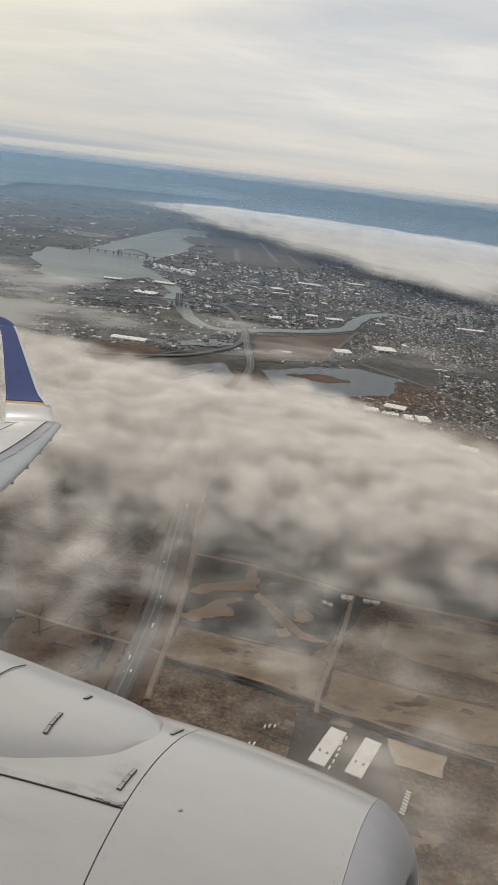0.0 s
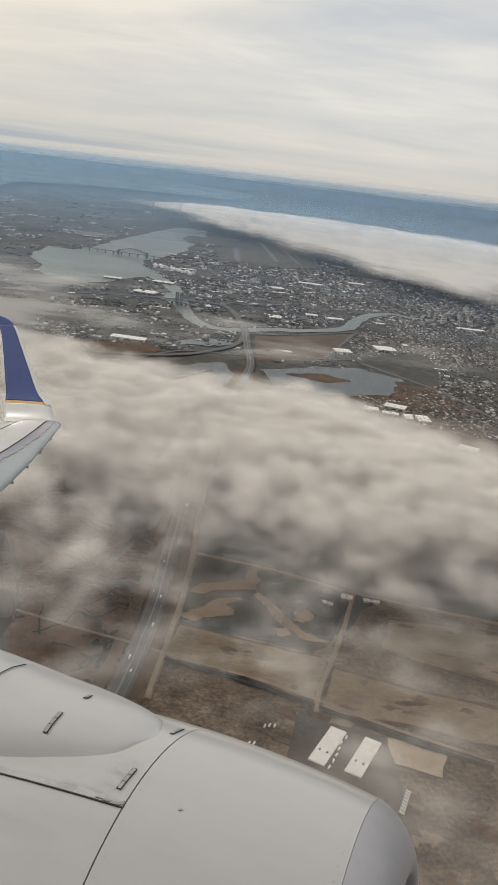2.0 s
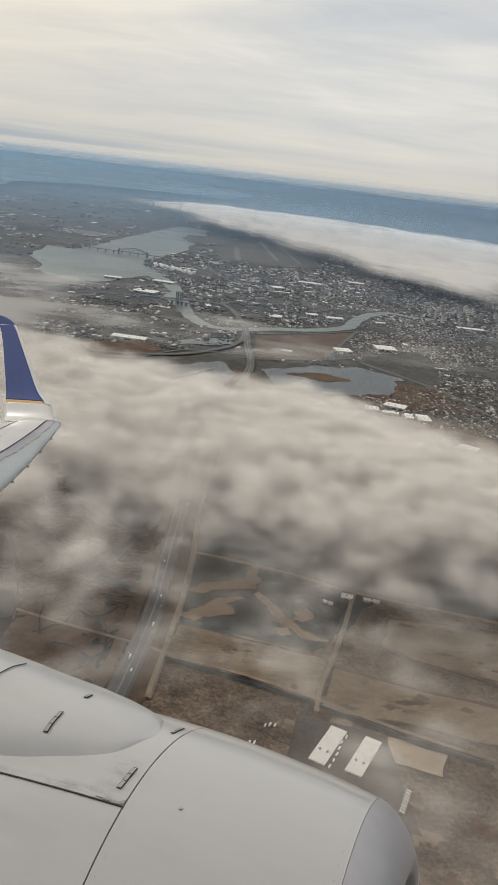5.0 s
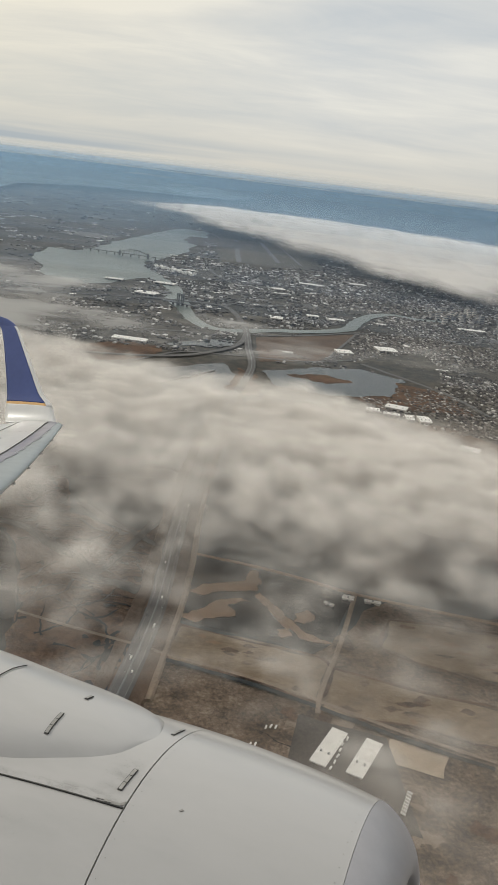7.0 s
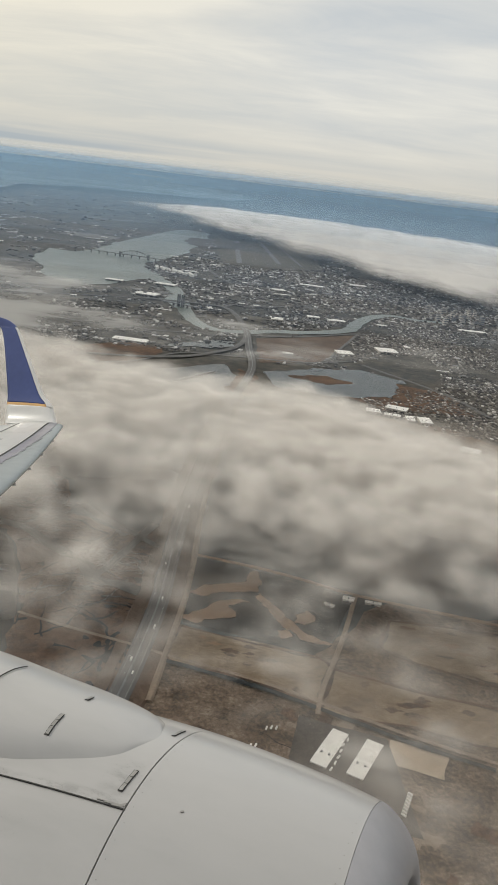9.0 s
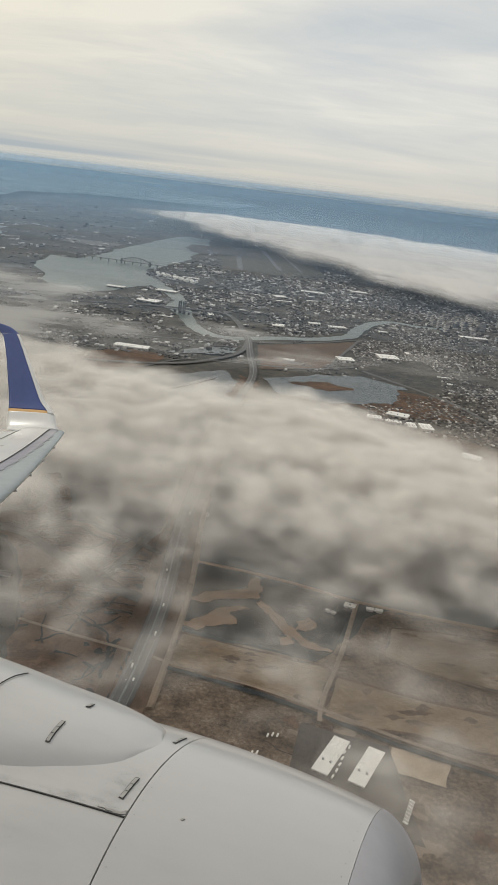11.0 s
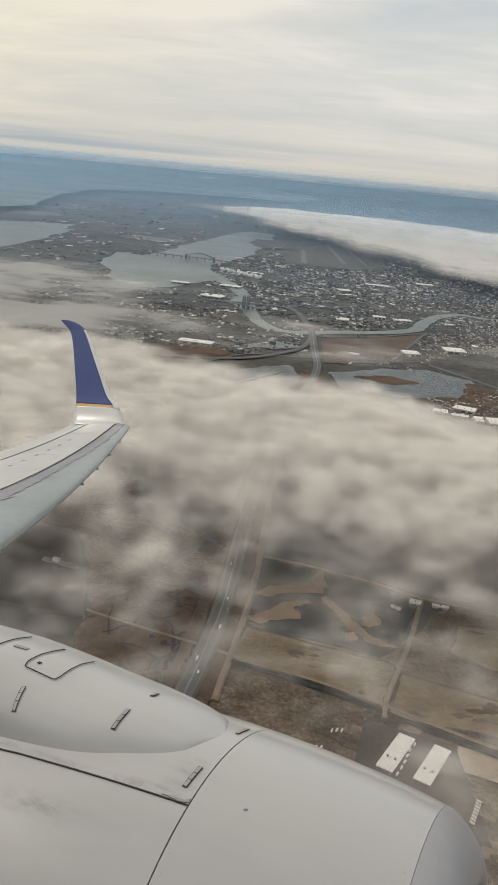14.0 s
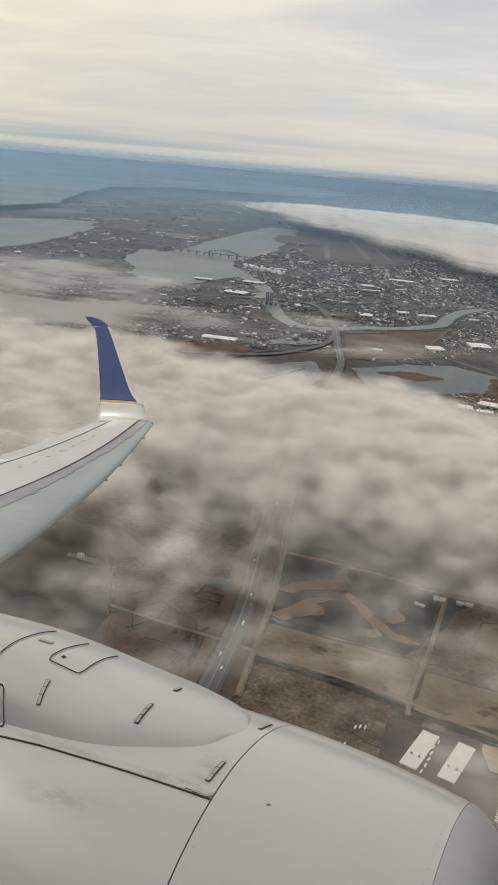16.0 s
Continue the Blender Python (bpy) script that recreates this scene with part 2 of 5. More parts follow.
FAR_WATER = water_material("open_bay_water", (0.095, 0.115, 0.105), 0.3)
ROOF = material("flat_roofs", [(0.05, 0.05, 0.054), (0.068, 0.066, 0.067), (0.085, 0.08, 0.078), (0.115, 0.105, 0.098), (0.15, 0.138, 0.125), (0.19, 0.175, 0.16), (0.24, 0.225, 0.21), (0.62, 0.60, 0.57)], per="island", scale=0.3, rough=0.85)
YARD_ROOF = material("yard_roofs", [(0.05, 0.051, 0.055), (0.075, 0.073, 0.075), (0.095, 0.092, 0.09), (0.115, 0.11, 0.105), (0.16, 0.15, 0.142), (0.26, 0.25, 0.24), (0.66, 0.64, 0.62)], per="island", scale=0.3, rough=0.85)
WHITE_ROOF = material("white_sheet_roof", [(0.68, 0.66, 0.62), (0.82, 0.80, 0.76)], scale=0.12, rough=0.6, fine=0.5)
WALL = material("pale_block_wall", [(0.26, 0.24, 0.22), (0.46, 0.43, 0.39)], scale=0.2, rough=0.85, per="object")
TOWER = material("tower_facade", [(0.16, 0.17, 0.19), (0.36, 0.34, 0.32), (0.62, 0.58, 0.52)], scale=0.4, rough=0.7, per="object")
GLAZING = material("dark_glazing", [(0.02, 0.025, 0.03), (0.06, 0.065, 0.07)], scale=0.5, rough=0.2)
STEEL = material("grey_bridge_steel", [(0.14, 0.145, 0.15), (0.22, 0.225, 0.23)], scale=0.3, rough=0.7)
CLOUD_DECK = mist("cloud_deck_vapour", (0.86, 0.82, 0.77), 0.052, 2.2, 0.27, (0.85, 1.0, 1.1), 0.16, 0.86, 7.0, 4.0)
CLOUD_BANK = mist("cloud_bank_vapour", (0.92, 0.885, 0.845), 0.010, 1.3, 0.60, (1.0, 0.3, 1), swell=22.0, detail=3.0)
WISP = mist("thin_mist", (0.78, 0.765, 0.74), 0.010, 1.6, 0.5, (0.5, 1.3, 1), swell=0.0)
GROUND_MIST = mist("ground_mist", (0.56, 0.51, 0.46), 0.03, 1.0, 0.30, (0.7, 1, 1), 0.1, 0.9, 0.0, 4.0)
HAZE = haze_material("blue_haze_tint", (0.44, 0.66, 0.90))
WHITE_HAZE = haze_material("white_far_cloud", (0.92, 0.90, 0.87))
TOWN_HAZE = haze_material("town_haze_tint", (0.46, 0.62, 0.84))
TOWER_GLASS = material("blue_grey_windows", [(0.09, 0.10, 0.12), (0.16, 0.175, 0.20)], scale=0.5, rough=0.35)

# ---- building helpers ----
def relief(x, y):
    """Flat near by; far out the land rises gently towards the skyline. Plan distances past 2500 m are drawn in with it."""
    r = math.hypot(x, y)
    if r < 2500:
        return x, y, 0.0
    rr = 2500 + 2380 * (1 - math.exp(-(r - 2500) / 2380))
    return x * rr / r, y * rr / r, H - H * rr / r


def lay(x, y, dz=0.0):
    a, b, c = relief(x, y)
    return Vector((a, b, c + dz))


def mesh_object(name, bm, mat, smooth=False):
    me = bpy.data.meshes.new(name)
    bm.to_mesh(me)
    bm.free()
    if mat:
        me.materials.append(mat)
    if smooth:
        for p in me.polygons:
            p.use_smooth = True
    return new(name, me)


def part(name, bm, mat, parent, label="", smooth=False):
    ob = mesh_object(name, bm, mat, smooth)
    ob.parent = parent
    if label:
        ob["label"] = label
    return ob


def empty(name, m=None):
    ob = new(name)
    ob.empty_display_size = 0.5
    if m is not None:
        ob.matrix_basis = m
    return ob


def box(bm, lo, hi, m=None):
    vs = [bm.verts.new((m @ Vector(p)) if m else p) for p in
          [(x, y, z) for z in (lo[2], hi[2]) for x, y in ((lo[0], lo[1]), (hi[0], lo[1]), (hi[0], hi[1]), (lo[0], hi[1]))]]
    for f in ((3, 2, 1, 0), (4, 5, 6, 7), (0, 1, 5, 4), (1, 2, 6, 5), (2, 3, 7, 6), (3, 0, 4, 7)):
        bm.faces.new([vs[i] for i in f])
    return bm


def in_poly(x, y, poly):
    inside = False
    for (xa, ya), (xb, yb) in zip(poly, poly[1:] + poly[:1]):
        if (ya > y) != (yb > y) and x < (xb - xa) * (y - ya) / (yb - ya) + xa:
            inside = not inside
    return inside


def outline(points, rough, step, seed=0):
    """A closed shore line: the plan's corners joined by wavering edges."""
    out = []
    for i, a in enumerate(points):
        b = points[(i + 1) % len(points)]
        a, b = Vector((*a, 0)), Vector((*b, 0))
        n = max(1, int((b - a).length / step))
        side = Vector((-(b - a).y, (b - a).x, 0)).normalized()
        for k in range(n):
            p = a.lerp(b, k / n)
            w = noise.fractal(p * (1.0 / (step * 5)) + Vector((seed * 7.1, 3.3, 0)), 0.9, 2.1, 5) * rough
            out.append(p + side * w * (1 if k else 0.4))
    return out


def patch(name, points, mat, dz, rough=4.0, step=8.0, seed=0, label="", category="ground", kind="structure", cuts=0):
    bm = bmesh.new()
    vs = [bm.verts.new(p) for p in outline(points, rough, step, seed)]
    es = [bm.edges.new((vs[i], vs[(i + 1) % len(vs)])) for i in range(len(vs))]
    bmesh.ops.triangle_fill(bm, use_beauty=True, edges=es)
    if cuts:
        bmesh.ops.subdivide_edges(bm, edges=bm.edges[:], cuts=cuts, use_grid_fill=True)
    for v in bm.verts:
        v.co = lay(v.co.x, v.co.y, dz)
    for f in bm.faces:
        f.normal_update()
        if f.normal.z < 0:
            f.normal_flip()
    return tagged(mesh_object(name, bm, mat), label, category, "", kind)


def spline(points, step=6.0):
    """Catmull-Rom through the plan's points."""
    pts = [Vector((*p, 0)) for p in points]
    pts = [2 * pts[0] - pts[1]] + pts + [2 * pts[-1] - pts[-2]]
    out = []
    for i in range(1, len(pts) - 2):
        p0, p1, p2, p3 = pts[i - 1:i + 3]
        n = max(2, int((p2 - p1).length / step))
        for k in range(n):
            t = k / n
            out.append(0.5 * (2 * p1 + (p2 - p0) * t + (2 * p0 - 5 * p1 + 4 * p2 - p3) * t * t + (3 * p1 - p0 - 3 * p2 + p3) * t ** 3))
    out.append(pts[-2])
    return out


def sides(line):
    res = []
    for i, p in enumerate(line):
        d = line[min(i + 1, len(line) - 1)] - line[max(i - 1, 0)]
        res.append(Vector((-d.y, d.x, 0)).normalized())
    return res


def ribbon(name, points, width, mat, dz, thick=0.0, wobble=0.0, offset=0.0, label="", category="road", kind="structure", start=0.0, end=1.0, parent=None):
    """A road, dike or creek along a line; thick gives it raised shoulders."""
    line = spline(points)
    line = line[int(len(line) * start):max(2, int(len(line) * end))]
    bm = bmesh.new()
    rows = []
    for i, (p, s) in enumerate(zip(line, sides(line))):
        w1 = width / 2 * (1 + wobble * noise.noise(p * 0.07))
        w2 = width / 2 * (1 + wobble * noise.noise(p * 0.07 + Vector((9, 9, 0))))
        c = p + s * offset
        prof = [(w1, dz), (-w2, dz)]
        if thick:
            prof = [(w1 + thick * 1.5, dz - thick), (w1, dz), (-w2, dz), (-w2 - thick * 1.5, dz - thick)]
        rows.append([bm.verts.new(lay(*(c + s * a).xy, z)) for a, z in prof])
    for a, b in zip(rows, rows[1:]):
        for k in range(len(a) - 1):
            bm.faces.new((a[k], a[k + 1], b[k + 1], b[k]))
    bmesh.ops.recalc_face_normals(bm, faces=bm.faces[:])
    if sum(f.normal.z for f in bm.faces) < 0:
        bmesh.ops.reverse_faces(bm, faces=bm.faces[:])
    if parent:
        return part(name, bm, mat, parent, label)
    return tagged(mesh_object(name, bm, mat), label, category, "", kind)


# ---- the plan of the land, metres ----
MEADOW_WATER = [(-367.8, 686.3), (-178.4, 726.6), (-111.8, 829.2), (-41, 901), (6.4, 782.2), (119.3, 758.0), (269.0, 656.6), (297.3, 504.2), (227.0, 391.6), (113.1, 383.6), (79.2, 386.6), (48.4, 339.4), (38.7, 329.2), (-22.6, 343.4), (-28.0, 290.3), (-156.0, 269.2)]
WEST_MARSH = [(-243.8, 495.8), (-151.6, 508.6), (-124.5, 527.1), (-108.5, 485.5), (-99.5, 452.1), (-75.8, 440.5), (-59.1, 433.5), (-47.5, 449.7), (-41.5, 425.6), (-40.6, 364.0), (-40.6, 279.7), (-91.6, 275.1), (-93.7, 326.0), (-99.6, 355.5), (-106.1, 374.1), (-118.0, 405.4), (-126.9, 419.3), (-162.9, 428.6)]
PENINSULA = [(-8.2, 745.7), (14.0, 671.9), (28.9, 596.0), (46.0, 538.6), (63.6, 557.2), (83.0, 537.7), (109.9, 507.0), (156.6, 503.1), (223.8, 474.5), (309.6, 523.9), (269.0, 656.6), (224.8, 693.5), (179.0, 743.3), (99.3, 763.6), (47.1, 766.7)]
FIELD_WEST = [(-21.6, 340.1), (10.3, 332.7), (44.8, 324.3), (39.3, 294.1), (10.9, 304.3), (-24.0, 312.0)]
FIELD_ROUND = [(78.2, 368.5), (107.9, 369.1), (151.4, 361.3), (132.8, 322.6), (93.6, 329.8), (71.6, 341.4)]
FIELD_EAST = [(47.9, 319.2), (86.1, 309.1), (122.6, 301.4), (111.2, 277.7), (77.2, 284.7), (41.2, 288.5)]
POND_DIKE = [(-23.9, 417.3), (9.0, 410.8), (36.8, 402.4), (63.6, 392.4), (115.0, 382.3), (209.7, 363.9)]
CAUSEWAY = [(-42.1, 254.6), (-38.2, 292.5), (-35.8, 325.2), (-34.3, 360.1), (-35.1, 426.8), (-35.0, 502.3), (-31.0, 607.6), (-21.0, 750.0), (-8.6, 886), (-16, 1001), (-23, 1105), (-35.6, 1188), (-51, 1260), (-69, 1297), (-96, 1302), (-130, 1298), (-190, 1290)]
RAMP = [(-22, 1089), (-24, 1040), (-32, 998), (-48, 961), (-86, 909), (-140, 880), (-220, 860)]
RAIL = [(-12, 786.6), (-20, 665.5), (-24, 552.9), (-24.6, 464.0), (-22.9, 419.4), (-22.7, 366.6), (-24.7, 326.5), (-27.3, 280.9)]
LINE_ROAD = [(-261.9, 646.0), (-145.2, 691.8), (-40.6, 737.0), (9.9, 752.5), (56.7, 759.0), (115.5, 738.8), (137.1, 720.7), (157.4, 665.9), (188.0, 591.8), (213.1, 531.0)]
LINE_ROAD_B = [(-256.7, 630.0), (-153.0, 713.1), (-119.8, 750.7), (-82.8, 795.0), (-46.6, 859.4)]
FARM_ROAD = [(62.9, 389.6), (53.0, 344.3), (41.5, 300.4), (39.6, 285.5)]
DIKE_PATH = [(-95.0, 334.9), (-69.2, 327.1), (-39.5, 319.3), (-23.9, 314.3), (11.1, 305.0), (38.0, 295.0), (75.2, 279.3), (106.8, 268.6)]
CREEK_A = [(-152.3, 430.7), (-123.2, 426.5), (-107.1, 413.5), (-88.7, 398.8), (-77.3, 392.2), (-70.1, 374.6), (-57.7, 372.4), (-44.7, 365.8)]
CREEK_B = [(-70.2, 375.6), (-62.9, 397.4), (-54.0, 433.1), (-49.1, 450.1)]
CREEK_C = [(-96.8, 467.9), (-76.2, 446.1), (-54.5, 429.7), (-42.1, 420.4)]
SEDGE_A = [(-22.3, 350.1), (-14.4, 358.1), (-6.0, 368.0), (5.0, 372.6), (10.0, 370.3), (-1.1, 364.8), (3.0, 354.5), (-7.5, 349.9), (-15.3, 344.4)]
SEDGE_B = [(-22.7, 372.6), (-10.1, 384.9), (4.1, 390.4), (10.9, 406.9), (14.6, 394.3), (12.5, 382.0), (-2.5, 378.7), (-16.2, 371.5)]
SEDGE_C = [(14.0, 381.2), (20.6, 370.3), (31.2, 355.0), (37.2, 345.9), (48.6, 340.3), (47.2, 336.8), (33.7, 341.1), (24.5, 353.2), (16.3, 368.2), (11.4, 377.6)]
SEDGE_D = [(31.4, 363.5), (37.8, 369.3), (40.9, 361.9), (35.8, 354.7), (30.9, 355.9)]
SEDGE_E = [(22.7, 347.1), (27.6, 349.1), (29.9, 342.3), (25.1, 340.0)]
DARK_POND = [(44.0, 275.8), (48.1, 275.5), (48.8, 269.2), (46.0, 266.7), (43.7, 268.8)]
SAND_LOT = [(67.1, 275.6), (88.9, 271.5), (84.5, 256.1), (64.6, 261.3)]
SAND_LOT_B = [(57.8, 276.3), (62.9, 274.4), (57.8, 262.7), (53.5, 264.0)]
WAREHOUSES = [(110.6, 767.7), (127.5, 759.1), (143.8, 754.0), (157.4, 753.4), (137.8, 643.6), (182.6, 673.4), (51.5, 768.4), (31, 989)]
PIER = [(59.1, 385.8), (71.5, 384.4), (48.8, 376.9)]
BARGE = [(-125.2, 376.2), (-107.7, 371.8)]
RIVER = [(-134, 1316), (-109, 1182), (-82, 1116), (-58, 1098), (-26, 1108), (20, 1143), (67, 1167), (119, 1222), (142, 1304), (171, 1381), (211, 1429), (251, 1412), (300, 1420)]
RUNWAY_A = [(-119, 2640), (-78, 2000)]
RUNWAY_B = [(-41, 2650), (15, 2090)]
RUNWAY_C = [(12, 2620), (70, 2090)]
TOWERS = [(311, 1507), (340, 1500), (375, 1510), (404, 1514), (333, 1430), (352, 1400), (430, 1490)]
PARK = [(113, 995), (157, 1054), (208, 1103), (220, 1023), (203, 913), (165, 868), (146, 910)]
BIG_ROOFS = [(-153, 960), (82, 1707), (16, 1240), (-190, 1331), (161, 1089), (102, 1039), (185, 1808), (330, 1350), (-265, 1446), (136, 788), (107, 1290), (72, 1300), (17, 1576), (-180, 1467)]
BAY = [(-460, 1614), (-480, 1829), (-423, 1823), (-396, 1956), (-392, 2141), (-366, 2400), (-340, 2657), (-300, 2855), (-218, 2835), (-190, 2387), (-211, 2064), (-239, 1907), (-253, 1690), (-210, 1594), (-175, 1522), (-145, 1423), (-120, 1261), (-126, 1200), (-151, 1283), (-170, 1422), (-216, 1523), (-258, 1437), (-304, 1359), (-370, 1402)]
HARBOUR = [(-6410, 13000), (-3250, 9900), (-1800, 9100), (-700, 8200), (-150, 6900), (-295, 5570), (-700, 5340), (-1147, 5000), (-1301, 4513), (-1237, 3701), (-1040, 2835), (-1088, 2364), (-1500, 2500), (-3000, 4500)]
BRIDGE = [(-428, 1845), (-248, 1815)]
LIFT_BRIDGE = [(-140, 1258), (-118, 1248)]
LIFT_BRIDGE_B = [(-394, 1254), (-343, 1224)]
TANKS = [(-232, 1704), (-147, 1633)]
SHEDS = [(43.0, 265.5), (56.0, 261.5)]
INLET = [(-1062, 2150), (-867, 2363), (-756, 2413), (-682, 1968), (-686, 1687), (-730, 1475), (-1000, 1500)]
AIRFIELD = [(-190, 2700), (60, 2750), (130, 2080), (30, 1960), (-120, 1950)]
SPIT = [(-258, 2404), (-250, 2558), (-205, 2564), (-88, 2571), (-80, 2376), (-196, 2258)]
MEADOW = [(-9, 1073), (66, 1132), (132, 1190), (91, 1032), (68, 969), (-1, 929)]
POOL = [(3, 882), (59, 930), (112, 954), (160, 917), (136, 831), (78, 811), (21, 820)]
SCRAP = [(13.5, 261.8), (21.1, 273.6), (11.5, 300.3)]

# ---- ground sheet ----
bm = bmesh.new()
rings = [0.5] + [4880 * (i / 130) ** 1.35 for i in range(4, 131)]
grid = []
for r in rings:
    z = 0.0
    if r > 2500:
        far = 2500 - 2380 * math.log(max(1e-4, 1 - (r - 2500) / 2380))
        z = H - H * r / far
        z += 5.0 * max(0.0, (r - 3300) / 1600) * 1.0
    ring = []
    for k in range(160):
        a = 2 * math.pi * k / 160
        wave = max(0.0, (r - 4200) / 680) * 3.0 * noise.fractal(Vector((math.cos(a) * 6, math.sin(a) * 6, 0)), 0.8, 2.0, 4)
        ring.append(bm.verts.new((r * math.cos(a), r * math.sin(a), z + wave)))
    grid.append(ring)
for a, b in zip(grid, grid[1:]):
    for k in range(160):
        bm.faces.new((a[k], b[k], b[(k + 1) % 160], a[(k + 1) % 160]))
bm.faces.new(grid[0])
tagged(mesh_object("ground", bm, LAND, True), "dull brown and grey winter land reaching the skyline", "ground", "", "structure")

patch("broken_ground", [(-60, 150), (330, 150), (330, 420), (110, 392), (60, 388), (40, 330), (-30, 345), (-60, 330)], SOIL, 0.15, 3, 8, 1, "churned brown waste ground with pale scrapes", "ground")
patch("meadow_water", MEADOW_WATER, WATER, 0.3, 9, 8, 2, "grey still tidal water of the flooded meadows", "water")
patch("west_marsh", WEST_MARSH, MARSH, 0.6, 5, 5, 3, "russet reed marsh cut by dark channels", "marsh")
patch("reed_peninsula", PENINSULA, REED, 0.6, 5, 6, 4, "reddish-brown reed bed running into the water", "marsh")
patch("west_field", FIELD_WEST, FIELD, 0.9, 1.6, 3, 5, "pale dry grass field beside the dike", "field")
patch("round_field", FIELD_ROUND, FIELD, 0.9, 2, 4, 6, "straw-coloured capped field with a curved edge", "field")
patch("east_field", FIELD_EAST, FIELD, 0.9, 1.6, 3, 7, "dry olive and straw grass field", "field")
for pts, k in ((SEDGE_A, 1), (SEDGE_B, 2), (SEDGE_C, 3), (SEDGE_D, 4), (SEDGE_E, 5)):
    patch("sedge_island", pts, SEDGE, 0.75, 2.4, 1.6, 10 + k, "tan sedge island in dark pond water", "island")
patch("pond", [(-23, 416), (9, 409.5), (62, 391.5), (48, 340), (39, 330), (-21, 345)], POND, 0.45, 0.8, 5, 8, "nearly black still pond behind a dike", "water")
patch("lagoon", [(-300, 415), (-165, 424), (-127, 415), (-119, 402), (-107.5, 374), (-101, 355), (-95, 326), (-93, 285), (-300, 280)], POND, 0.75, 1.5, 5, 9, "dark lagoon beside the reed marsh", "water")
patch("small_pond", DARK_POND, POND, 0.5, 0.6, 2, 10, "small black pond in waste ground", "water")
patch("sand_lot", SAND_LOT, SAND, 0.5, 1.2, 3, 11, "bare pale sand lot", "ground")
patch("sand_lot_small", SAND_LOT_B, SAND, 0.5, 1, 2, 12, "narrow bare tan strip", "ground")
ribbon("creek", CREEK_A, 7, POND, 0.95, wobble=0.7, label="winding dark tidal creek in the marsh", category="water")
ribbon("creek", CREEK_B, 5, POND, 1.0, wobble=0.5, label="short dark tidal creek in the marsh", category="water")
ribbon("creek", CREEK_C, 5, POND, 1.0, wobble=0.9, label="dark ragged creek along the marsh edge", category="water")
ribbon("dike", POND_DIKE, 1.3, SEDGE, 0.9, 0.5, 0.3, label="narrow brown dike between pond and open water", category="dike")
for off, w, st in ((8.5, 5.0, 0.12), (-7.5, 6.5, 0.1)):
    ribbon("embankment", CAUSEWAY, w, REED, 1.0, 0.7, 0.5, off, "reed-grown brown bank along the highway", "bank", end=0.43, start=0.0)
ribbon("highway", CAUSEWAY, 6.8, ASPHALT, 2.2, 0.8, label="long straight grey highway on a causeway", category="highway")
ribbon("highway_ramp", RAMP, 6.0, ASPHALT, 2.0, 0.6, label="curving grey slip road of an interchange", category="highway")
ribbon("rail_bed", RAIL, 1.5, DIRT, 1.4, 0.6, 0.3, label="pale gravel rail bed on a low bank", category="railway")
ribbon("line_road", LINE_ROAD, 2.0, STEEL, 1.2, 0.4, label="thin dark rail line across the water", category="railway")
ribbon("line_road", LINE_ROAD_B, 2.2, STEEL, 1.2, 0.4, label="thin dark rail line curving across the water", category="railway")
ribbon("farm_road", FARM_ROAD, 1.5, DIRT, 1.2, 0.3, label="pale dirt road between fields", category="road")
ribbon("dike_path", DIKE_PATH, 1.2, DIRT, 1.3, 0.3, 0.3, label="straight pale track on a low dike", category="path")
ribbon("ditch", [(x - 1.5, y - 4) for x, y in DIKE_PATH[3:]], 2.6, POND, 1.05, wobble=0.6, label="dark water ditch beside the track", category="water")
ribbon("river", RIVER, 21, FAR_WATER, 0.75, wobble=0.25, label="grey-green river bending through the town", category="water")
patch("bay", BAY, FAR_WATER, 0.8, 14, 25, 20, "pale grey-green tidal bay", "water", cuts=1)
patch("inlet", INLET, FAR_WATER, 1.0, 30, 40, 23, "pale tidal inlet beyond the port", "water", cuts=1)
patch("port_spit", SPIT, YARD, 1.6, 10, 14, 24, "dark port spit reaching into the bay", "ground")
patch("airfield", AIRFIELD, AIRFIELD_GRASS, 0.45, 12, 25, 25, "flat dull grass of the airfield round its runways", "ground", cuts=1)
patch("harbour", HARBOUR, FAR_WATER, 16.0, 60, 160, 21, "wide pale harbour water near the skyline", "water", cuts=5)
for pts, w in ((RUNWAY_A, 13), (RUNWAY_B, 12), (RUNWAY_C, 7)):
    ribbon("runway", pts, w, TARMAC, 0.6, label="long pale airport runway", category="runway")
patch("wooded_park", PARK, LAND, 0.5, 8, 12, 22, "dark leafless park land beside houses", "ground")


# meadows, pools and roads round the interchange
patch("meadow_field", MEADOW, REED, 0.6, 2, 6, 50, "brown fenced meadow beside the interchange", "field")
patch("meadow_field", [(-6, 1010), (60, 1000), (84, 1030), (64, 972), (2, 934)], MARSH, 0.66, 4, 6, 51, "dark rough meadow beside the interchange", "field")
patch("meadow_pool", POOL, WATER, 0.8, 10, 5, 52, "shallow grey pool in the meadows", "water")
patch("meadow_pool", [(-75, 1015), (-40, 1035), (-34, 1000), (-60, 975), (-110, 960)], WATER, 0.82, 8, 5, 57, "shallow grey pool beside the slip road", "water")
patch("reed_meadow", [(30, 880), (75, 905), (100, 880), (70, 855)], MARSH, 0.95, 9, 5, 53, "russet reed island in the shallow pool", "marsh")
patch("reed_meadow", [(-23, 883), (-8, 870), (4, 800), (10, 770), (-30, 784)], MARSH, 0.95, 9, 5, 54, "russet reed meadow by the rail lines", "marsh")
patch("reed_meadow", [(-240, 860), (-150, 960), (-110, 940), (-125, 860), (-200, 790)], MARSH, 0.7, 6, 6, 55, "dark reed meadow beside the slip road", "marsh")
